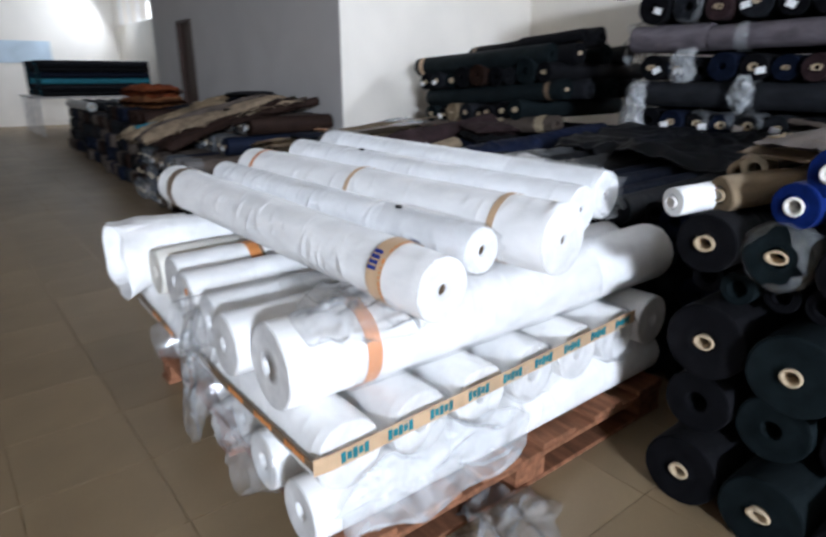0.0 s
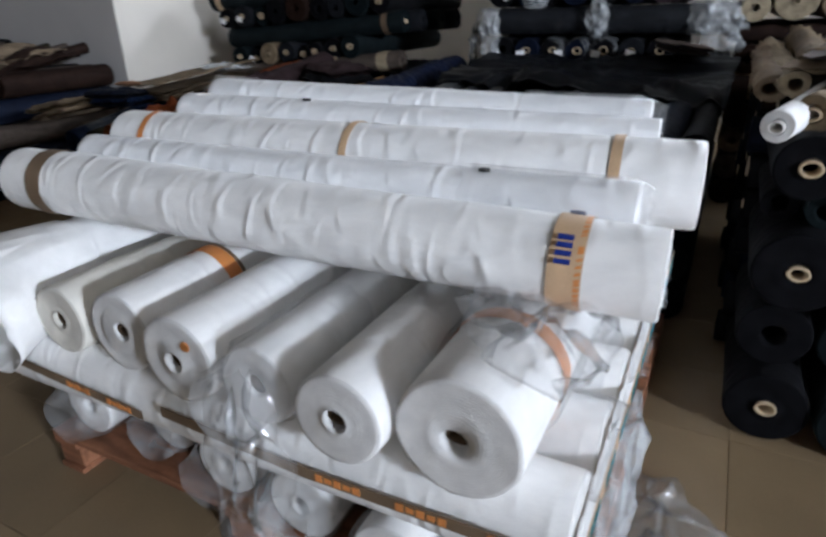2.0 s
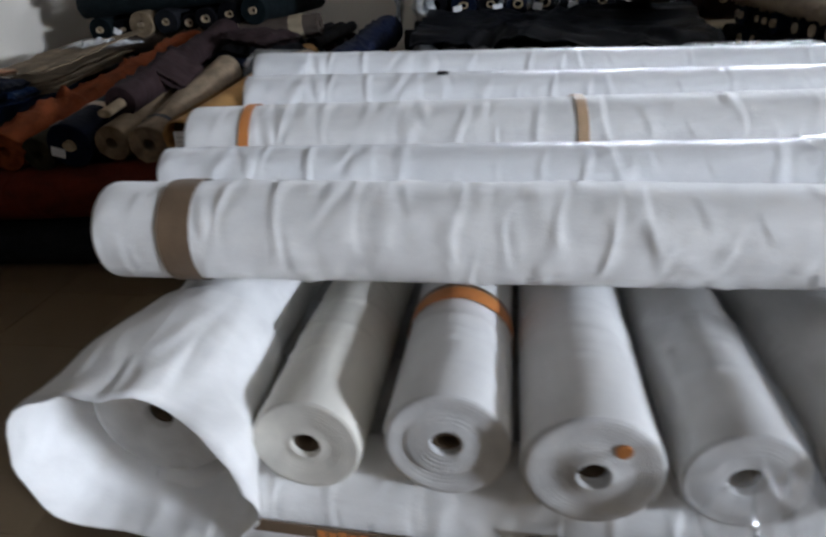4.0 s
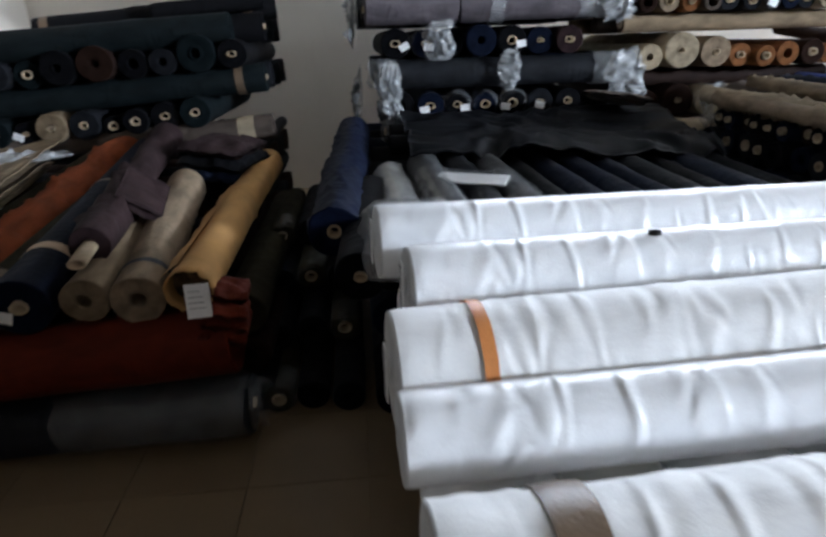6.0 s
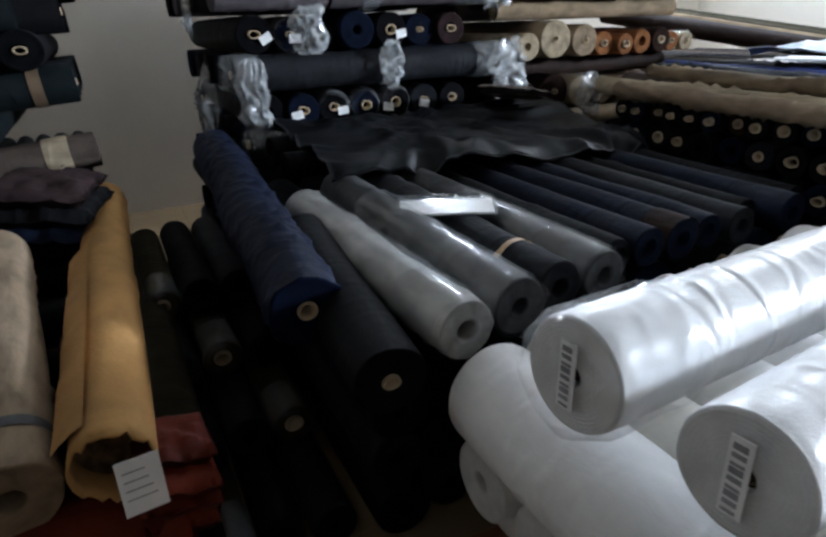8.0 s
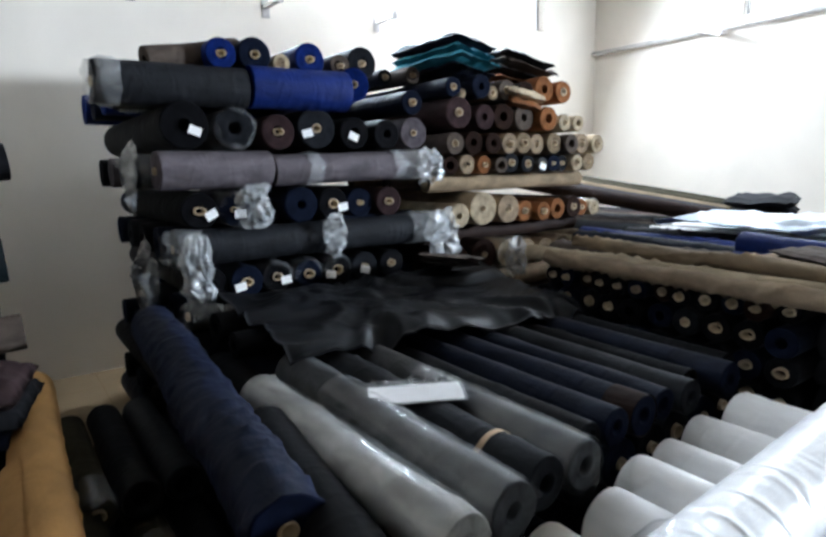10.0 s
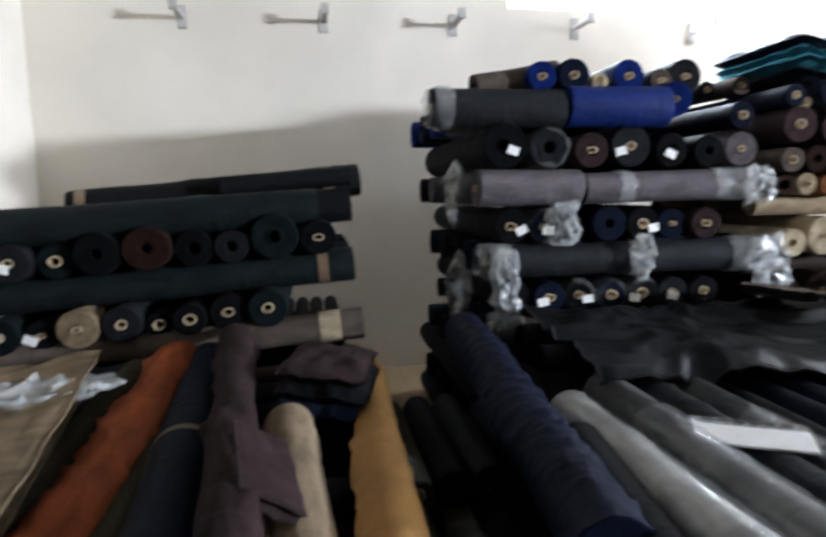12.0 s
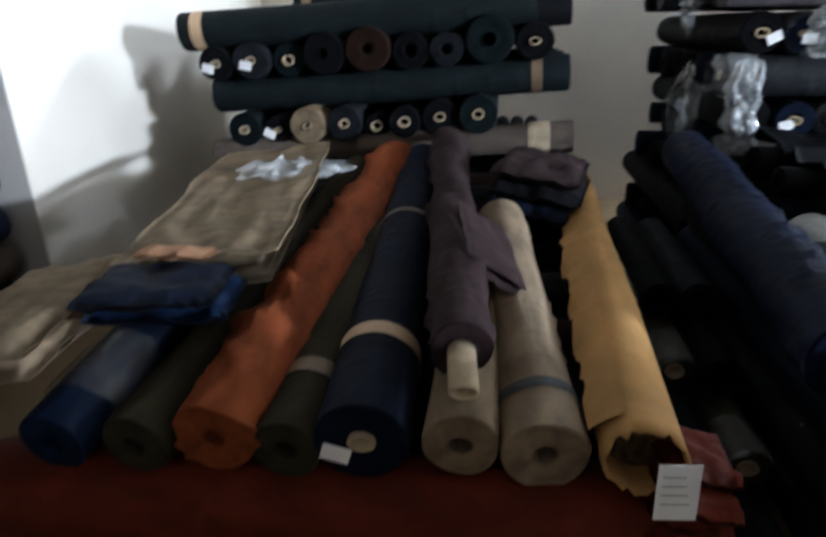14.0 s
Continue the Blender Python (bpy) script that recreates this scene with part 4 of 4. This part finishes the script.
# leaning and lying rolls between the brown stack and the east wall
SF, SFG = "in the heap near the east wall", "heap near the east wall"
fill_start()
for j in range(7):
    end_row(0.75, 3.75, 5.5, j * 0.15, [(("dark_brown", "black", "charcoal", "taupe")[(i + j) % 4], 0.078, "o" if i % 2 else "") for i in range(9)], SF, SFG, seed=80 + j)
fill_end("fabric_rolls", "dark fabric rolls heaped near the east wall")
for x, z, c, r, dx in ((0.62, 1.12, "dark_brown", 0.06, 0.42), (0.80, 1.11, "charcoal", 0.06, 0.42), (0.95, 1.13, "khaki", 0.05, 0.35), (1.1, 1.12, "olive", 0.06, 0.4), (1.25, 1.12, "olive", 0.065, 0.4)):
    lying("fabric roll", (x + dx, 3.6, z), (x, 5.2, z + 0.26), r, c, SF, SFG)
bundle("folded_cloth", "dark grey cloth crumpled on the heap of rolls", pose(1.4, 3.4, 1.10, 0, 0, 20), (0.7, 0.5, 0.16), ("charcoal", "black"), 21, 2)
fill_start()
for j in range(7):
    end_row(0.75, 2.3, 3.68, j * 0.15, [(("charcoal", "black", "navy")[(i + j) % 3], 0.078, "o") for i in range(9)], SF, SFG, seed=90 + j)

fill_end("fabric_rolls", "dark fabric rolls heaped near the east wall")

# ---- low dark pile between pallet and tall stack ----
SD, SDG = "on the low dark pile", "low dark pile behind the pallet"
fill_start()
for j in range(4):
    if j == 3:
        fill_end("fabric_rolls", "dark fabric rolls under the low pile")
    end_row(-2.76, 2.36, 4.1, j * 0.168, [(("black", "charcoal", "navy")[(i + j) % 3], 0.084, "o" if j < 3 else "") for i in range(10)], SD, SDG, seed=100 + j)
lying("padded fabric roll", (-2.87, 2.42, 0.735), (-2.785, 4.08, 0.855), 0.096, "ink_blue", SD, SDG, amp=0.010, creases=40, steps=80)
lying("fabric roll on a pale tube", (-2.785, 2.13, 0.670), (-2.72, 2.95, 0.74), 0.085, "black", SD, SDG, core="ring", core_r=0.022)
lying("fabric roll in clear plastic", (-2.59, 2.14, 0.735), (-2.63, 3.22, 0.755), 0.072, "silver", SD, SDG, core="none", amp=0.012, creases=20, wrap=((0.02, 1.0, FILM),))
lying("fabric roll in clear plastic", (-2.43, 2.16, 0.745), (-2.46, 3.3, 0.79), 0.072, "grey", SD, SDG, core="none", amp=0.010, creases=20, wrap=((0.0, 0.8, FILM),))
lying("fabric roll with a yellow band", (-2.28, 2.2, 0.745), (-2.31, 3.5, 0.78), 0.07, "charcoal", SD, SDG, core="none", amp=0.010, creases=16, bands=((0.13, 0.02, TAPE_TAN),))
lying("fabric roll in clear plastic", (-2.13, 2.2, 0.745), (-2.16, 3.5, 0.78), 0.07, "grey", SD, SDG, core="none", amp=0.010, wrap=((0.0, 0.7, FILM),))
lying("fabric roll", (-1.99, 2.3, 0.735), (-2.02, 3.9, 0.76), 0.055, "black", SD, SDG, core="none", amp=0.008)
lying("fabric roll", (-1.86, 2.3, 0.74), (-1.88, 3.9, 0.76), 0.06, "navy", SD, SDG, core="none", amp=0.008)
lying("fabric roll with a reddish end", (-1.72, 2.3, 0.74), (-1.74, 3.9, 0.76), 0.065, "navy", SD, SDG, core="none", amp=0.008, bands=((0.0, 0.12, FABRIC["dark_brown"]),))
lying("fabric roll", (-1.58, 2.32, 0.735), (-1.58, 3.9, 0.76), 0.055, "navy", SD, SDG, core="none", amp=0.008)
for i in range(4):
    lying("fabric roll", (-1.45 + i * 0.13, 2.3 + 0.08 * (i % 2), 0.733), (-1.46 + i * 0.14, 3.9, 0.76), (0.062, 0.05, 0.066, 0.056)[i], ("charcoal", "black", "navy", "black")[i], SD, SDG, core="none", amp=0.008)
lying("fabric roll", (-2.60, 3.55, 0.845), (-1.1, 3.6, 0.83), 0.055, "black", SD, SDG, core="none")
lying("fabric roll", (-2.58, 3.85, 0.85), (-1.1, 3.9, 0.835), 0.07, "black", SD, SDG, core="none")
SATIN = material("black_satin", (0.004, 0.0045, 0.006), 0.46, 0.16, 0.3, 6, 0.1, 200)
cloth_sheet("draped_cloth", "black satin cloth draped over the low pile", "black", pose(-1.74, 3.62, 0.86, 3, 1, -2), 1.55, 0.94, fold(9, 0.25, 0.085, 3.4, 0.05), 90, 60, mat=SATIN)
bundle("folded_cloth", "taupe cloth crumpled on the black drape", pose(-1.25, 3.85, 0.98, 0, 10, 20), (0.3, 0.3, 0.06), ("taupe",), 31, 2)
card = tagged(new("packed_shirt_card"), "white paper card in a clear plastic sleeve on the pile", "paper card")
card.matrix_basis = pose(-2.32, 2.70, 0.838, 9, 0, -27)
part("card", boxes(((-0.145, -0.055, 0.0), (0.145, 0.045, 0.006)), bevel=0.001), PAPER, card)
part("sleeve", boxes(((-0.155, -0.06, -0.002), (0.155, 0.078, 0.010)), bevel=0.002), FILM, card, "clear plastic sleeve")
for i in range(6):
    part("print_bar", boxes(((-0.12 + i * 0.04, 0.052, 0.011), (-0.09 + i * 0.04, 0.07, 0.012))), INK_BLACK, card)

# dark rolls on the floor of the gap
SG, SGG = "lying low in the gap between the piles", "rolls in the gap between piles"
for j, z in enumerate((0.0, 0.14, 0.28, 0.42)):
    end_row(-3.20 - 0.01 * j, 2.42 + 0.28 * j, 4.05, z, [(("olive", "black", "charcoal")[(i + j) % 3], 0.066 if i else 0.06, "o" if (i + j) % 3 else "w") for i in range(3)], SG, SGG,
            seed=120 + j)

# ---- coloured pile with the red roll ----
SC, SCG = "on the coloured pile", "rolls on the coloured pile"
lying("shiny fabric roll", (-4.8, 2.26, 0.34), (-3.22, 2.24, 0.435), 0.12, "red", SC, SCG, core="deep")
lying("fabric roll in clear plastic", (-4.75, 2.28, 0.11), (-3.2, 2.27, 0.155), 0.11, "charcoal", SC, SCG, wrap=((0.9, 1.6, FILM),))
paper = tagged(new("paper_note"), "white paper note with black print stuck on the red roll", "paper note")
paper.matrix_basis = pose(-3.285, 2.105, 0.635, 84, 0, 6)
part("sheet", boxes(((-0.037, -0.055, 0), (0.037, 0.055, 0.0015))), PAPER, paper)
for i in range(4):
    part("print_bar", boxes(((-0.028, 0.03 - i * 0.018, 0.0018), (0.010 + 0.004 * i, 0.0325 - i * 0.018, 0.0022))), INK_GREY, paper)
fill_start()
for j in range(3):
    end_row(-4.76, 2.42, 4.1, 0.172 * j, [(("dark_brown", "olive", "charcoal")[(i + j) % 3], 0.086, "o") for i in range(9)], SC, SCG, seed=130 + j)
long_row(-4.7, -3.3, (2.75, 3.1, 3.45, 3.8), 0.575, 0.055, ("dark_brown", "charcoal"), SC, SCG)
long_row(-4.7, -3.3, (3.5, 3.75, 4.0), 0.69, 0.06, ("dark_brown", "charcoal"), SC, SCG)

fill_end("fabric_rolls", "dark fabric rolls under the coloured pile")


def colour_roll(x0, z0, x1, z1, r, c, kind="fabric roll", y0=2.2, y1=3.95, **k):
    return lying(kind, (x0, y0, z0), (x1, y1, z1), r, c, SC, SCG, seg=34, steps=60, **k)


colour_roll(-4.57, 0.535, -4.50, 0.72, 0.082, "denim", "fabric roll in clear plastic", y1=3.2, wrap=((0.1, 0.3, FILM),), core="none")
colour_roll(-4.37, 0.55, -4.25, 0.76, 0.078, "olive", core="none")
colour_roll(-4.185, 0.585, -4.08, 0.82, 0.094, "rust", "wrinkled fabric roll", amp=0.02, creases=44, core="none")
colour_roll(-4.03, 0.57, -3.98, 0.76, 0.075, "olive", core="none", bands=((0.1, 0.05, TAPE_BROWN),))
colour_roll(-3.865, 0.608, -3.95, 0.80, 0.098, "navy", "fabric roll with a tape band", bands=((0.14, 0.05, TAPE_TAN), (0.55, 0.03, TAPE_BROWN)), core="ring", core_r=0.03, tag=True)
ob = colour_roll(-3.675, 0.755, -3.84, 0.90, 0.072, "plum_brown", "loosely wound fabric roll", y0=2.34, amp=0.02, creases=16, core="long", core_r=0.030)
colour_roll(-3.665, 0.62, -3.66, 0.68, 0.078, "khaki", "coarse fibre roll", y1=2.9, core="none", amp=0.012)
colour_roll(-3.50, 0.61, -3.60, 0.74, 0.085, "beige", y1=3.3, amp=0.008, bands=((0.1, 0.03, FABRIC["grey"]),), core="none")


def kraft_roll():
    """Kraft-paper roll with a torn outer sheet, open at the end."""
    rng = random.Random(77)
    a = np.linspace(0, 2 * math.pi, 40, endpoint=False)
    p0, p1, r = Vector((-3.325, 2.16, 0.645)), Vector((-3.285, 3.85, 0.735)), 0.076
    length = (p1 - p0).length
    top = tagged(new("kraft_paper_roll"), "torn yellow kraft paper roll lying on the coloured pile", "paper roll", SCG)
    top.matrix_basis = axis_pose(p0, p1)
    xs = np.linspace(0, length, 50)[:, None]
    rad = r + ripple(rng, xs + 0 * a, a + 0 * xs, 0.006, 18)
    jag = np.array([0.025 * noise.noise(Vector((math.cos(t) * 6, math.sin(t) * 6, 2))) for t in a])[None, :]
    x = xs + jag * np.clip(1 - xs / 0.1, 0, 1)
    outer = np.stack([x, rad * np.cos(a), rad * np.sin(a)], -1).reshape(-1, 3)
    inner = np.stack([x, (rad - 0.006) * np.cos(a), (rad - 0.006) * np.sin(a)], -1).reshape(-1, 3)
    n = len(outer)
    f = grid_faces(50, 40)
    faces = [q[::-1] for q in f] + [tuple(i + n for i in q) for q in f] + [(j, (j + 1) % 40, (j + 1) % 40 + n, j + n) for j in range(40)]
    link_mesh("paper_body", np.concatenate([outer, inner]), faces, (KRAFT,), top)
    # torn flap along the upper side
    nu, nv = 40, 8
    v = []
    for i in range(nu):
        s = 0.05 + 0.95 * i / (nu - 1)
        wob = 0.35 + 0.3 * noise.noise(Vector((s * 7, 3, 1))) + 0.12 * noise.noise(Vector((s * 25, 8, 1)))
        for j in range(nv):
            t = 0.1 - (0.2 + wob) * j / (nv - 1) * 1.6
            q = r + 0.008 + 0.02 * (j / (nv - 1)) ** 2
            v.append((s, q * math.cos(t + 1.0), q * math.sin(t + 1.0)))
    v += [(p[0], p[1] * 0.985, p[2] * 0.985) for p in v]
    f = grid_faces(nu, nv, False)
    link_mesh("torn_flap", v, f + [tuple(i + nu * nv for i in q[::-1]) for q in f], (KRAFT,), top)["label"] = "torn curling paper edge"
    core = np.stack([np.array([[0.07]] * 1 + [[0.09]]) + 0 * a, np.array([[r * 0.9], [0.001]]) * np.cos(a), np.array([[r * 0.9], [0.001]]) * np.sin(a)], -1).reshape(-1, 3)
    link_mesh("fibre_filling", core, grid_faces(2, 40), (FOAM,), top)["label"] = "dark coarse filling"


bundle("red_plastic_bag", "red plastic cover bunched at the end of the red roll", pose(-3.25, 2.21, 0.45, 0, 12, 4), (0.17, 0.16, 0.19), ("red",), 47, 4, "plastic cover")
kraft_roll()
bundle("loose_cloth", "plum-brown cloth hanging loose from the wound roll", pose(-3.655, 2.80, 0.80, 8, 34, 14), (0.20, 0.40, 0.05), ("plum_brown", "plum_brown"), 33, 2, "cloth")
bundle("folded_cloth", "plum-brown cloth folded in a block on the pile", pose(-3.46, 3.52, 0.72, 0, 6, -12), (0.34, 0.42, 0.2), ("navy", "black", "plum_brown"), 41, 3)
cloth_sheet("folded_cloth", "beige-grey cloth spread over the pile", "khaki", pose(-4.46, 3.15, 0.86, 3, -6, 8), 0.46, 1.15, fold(12, 0.3, 0.025, 2.5), 26, 46)
bundle("folded_cloth", "beige-grey cloth folded flat on the pile", pose(-4.47, 3.1, 0.75, 3, -5, 8), (0.44, 1.08, 0.07), ("khaki", "khaki"), 43, 3)
film_heap("plastic_sheet", "grey plastic bag crumpled on the beige cloth", pose(-4.36, 3.35, 0.89, 0, 0, 20), (0.42, 0.34), FILM_MILKY, 19, lift=0.05)
bundle("folded_cloth", "navy cloth folded with a peach piece on it", pose(-4.40, 2.47, 0.74, 0, 0, 10), (0.36, 0.26, 0.1), ("denim", "navy"), 44, 2)
bundle("folded_cloth", "peach cloth folded in a thin strip", pose(-4.40, 2.56, 0.855, 0, -3, -8), (0.24, 0.07, 0.022), ("peach",), 45, 1)
bundle("folded_cloth", "grey-beige cloth folded on the pile edge", pose(-4.72, 2.42, 0.68, 0, -10, 10), (0.30, 0.6, 0.1), ("beige", "khaki"), 46, 2)

# ---- piles along the grey wall ----
SE, SEG = "in the long pile by the wall", "long pile by the grey wall"
for b, (xa, n, y0, rows_n) in enumerate(((-7.35, 9, 1.75, 5), (-9.15, 9, 1.85, 5), (-11.1, 9, 1.95, 4), (-12.9, 9, 2.05, 4))):
    if b:
        fill_start()
    for j in range(rows_n):
        rng = random.Random(b * 10 + j)
        end_row(xa, y0 + (0.03 * j if b or j < 3 else 0.25 * (j - 1)), 3.42, j * 0.18, [(rng.choice(("black", "charcoal", "dark_brown", "navy", "taupe")), 0.09, rng.choice(("", "t", "w", "w"))) for _ in range(n)], SE, SEG,
                seed=150 + b * 10 + j)
    if b:
        fill_end("fabric_rolls", "dark fabric rolls in the long pile by the wall")
for i, (c, w) in enumerate((("dark_brown", 0.4), ("beige", 0.66), ("taupe", 0.34), ("beige", 0.56), ("khaki", 0.5))):
    cloth_sheet("draped_cloth", f"{colour_words(c)} cloth draped over the pile by the grey wall", c, pose(-5.85 - 0.34 * i, 2.42, 0.80 + 0.012 * (i % 3), 13, 0, 8 * (-1) ** i), w, 1.6,
                fold(20 + i, 0.4, 0.12, 2.6, 0.05), 26, 46, group="draped cloths by the grey wall")
for i, (c, x) in enumerate((("dark_brown", -6.1), ("taupe", -6.35), ("olive", -6.6), ("khaki", -6.9), ("teal", -7.15))):
    lying("limp fabric roll", (x, 1.8, 0.72), (x + 0.25, 3.35, 1.03), 0.045, c, SE, SEG, amp=0.014, core="none")
bundle("folded_cloth", "navy cloth folded on the pile by the wall", pose(-7.0, 3.1, 0.98, 0, 0, 20), (0.5, 0.4, 0.12), ("navy", "charcoal"), 51, 2)
bundle("orange_bag", "orange cloth bag on the dark pile", pose(-8.2, 2.3, 0.90, 0, 0, 10), (0.80, 0.5, 0.26), ("copper", "rust"), 52, 2, "bag")
for i in range(5):
    lying("fabric roll", (-12.8 + 0.1 * i, 2.15 + 0.22 * i, 0.80), (-11.0 + 0.1 * i, 2.15 + 0.22 * i, 0.80), 0.075, ("silver", "charcoal", "black", "grey", "navy")[i], SE, SEG)
# far tables with rolls in the west end
for x, y0 in ((-16.2, 1.9), (-17.6, 1.9)):
    table = tagged(new("work_table"), "long grey table at the far end of the hall", "table")
    part("tabletop", boxes(((x, y0, 0.80), (x + 0.9, y0 + 2.6, 0.84)), bevel=0.004), STEEL, table)
    for px_ in (x + 0.05, x + 0.80):
        for py in (y0 + 0.05, y0 + 2.5):
            part("leg", boxes(((px_, py, 0), (px_ + 0.05, py + 0.05, 0.7995)), bevel=0.003), STEEL, table)
    fill_start()
    for i in range(6):
        for k in range(6):
            lying("fabric roll", (x + 0.08 + 0.13 * i, y0 + 0.2, 0.905 + 0.125 * k), (x + 0.08 + 0.13 * i, y0 + 2.45, 0.905 + 0.125 * k), 0.062,
                  ("navy", "black", "charcoal", "teal")[(i + k) % 4], "on the far work table", "rolls on the far table")
    fill_end("fabric_rolls", "dark fabric rolls piled on the far table")


# ---- wall fittings ----
def bracket(x, side=1):
    b = tagged(new("wall_bracket"), "small grey steel bracket on the white wall", "bracket", "brackets on the back wall")
    b.matrix_basis = pose(x, YN, 2.915)
    part("plate", boxes(((-0.035, -0.012, -0.09), (0.035, -0.001, 0.09)), bevel=0.003), STEEL, b)
    part("arm", boxes(((-0.02, -0.30, -0.02), (0.02, -0.0125, 0.015)), bevel=0.003), STEEL, b)
    part("hook", boxes(((-0.03, -0.33, -0.03), (0.03, -0.3005, 0.05)), bevel=0.003), STEEL, b)


for x in (-4.45, -3.35, -2.28, -1.2, -0.08):
    bracket(x)


def pipe(name, pts, r, mat, label, category="pipe"):
    cu = bpy.data.curves.new(name, "CURVE")
    cu.dimensions, cu.bevel_depth, cu.bevel_resolution = "3D", r, 3
    sp = cu.splines.new("POLY")
    sp.points.add(len(pts) - 1)
    for q, p in zip(sp.points, pts):
        q.co = (*p, 1)
    cu.materials.append(mat)
    me_ob = new(name + "_curve", cu)
    me = bpy.data.meshes.new_from_object(me_ob)
    bpy.data.objects.remove(me_ob)
    return tagged(new(name, me), label, category)


rail = pipe("wall_rail", ((XE - 0.06, 6.38, 2.88), (XE - 0.06, 3.0, 2.88)), 0.03, STEEL, "grey steel rail along the east wall", "rail")
for y in (4.76, 3.4):
    s_ = tagged(new("rail_support"), "steel rail support under the ceiling", "bracket", "rail supports")
    s_.matrix_basis = pose(XE - 0.06, y, 2.88)
    part("rod", boxes(((-0.015, -0.015, 0.031), (0.015, 0.015, H - 2.881)), bevel=0.003), STEEL, s_)
    part("clamp", boxes(((-0.04, -0.05, -0.05), (0.059, 0.05, 0.0305)), bevel=0.004), STEEL, s_)
    part("arm", boxes(((-0.45, -0.03, -0.08), (-0.0405, 0.03, -0.04)), bevel=0.004), STEEL, s_)
pipe("hanging_cord", ((1.9, 5.6, H), (1.9, 5.6, 3.2)), 0.006, STEEL, "short cord hanging from the ceiling", "cord")

# ---- floor tiles ----
SIZE = 0.40
tile_mesh = {}


def tile(x, y):
    key = "tile"
    if key not in tile_mesh:
        bm = boxes(((0.0012, 0.0012, -0.012), (SIZE - 0.0012, SIZE - 0.0012, 0.0)), bevel=0.0006)
        me = bpy.data.meshes.new("tile")
        bm.to_mesh(me)
        bm.free()
        me.materials.append(FLOOR)
        tile_mesh[key] = me
    ob = new("tile", tile_mesh[key])
    ob.parent = FLOOR_OB
    ob.location = (x, y, 0)


FLOOR_OB = bpy.data.objects["floor"]
rest_v, rest_f = [], []
for i in range(math.floor(XW / SIZE), math.ceil(XE2 / SIZE)):
    for j in range(math.floor(YS / SIZE), math.ceil(YN / SIZE)):
        x, y = i * SIZE, j * SIZE
        if -6.5 < x < 0.9 and -0.9 < y < 2.6:
            tile(x, y)
        else:
            n = len(rest_v)
            rest_v += [(x + 0.002, y + 0.002, 0), (x + SIZE - 0.002, y + 0.002, 0), (x + SIZE - 0.002, y + SIZE - 0.002, 0), (x + 0.002, y + SIZE - 0.002, 0)]
            rest_f.append((n, n + 1, n + 2, n + 3))
far_tiles = link_mesh("tiles", rest_v, rest_f, (FLOOR,), FLOOR_OB, smooth=False)
far_tiles["kind"] = "stuff"
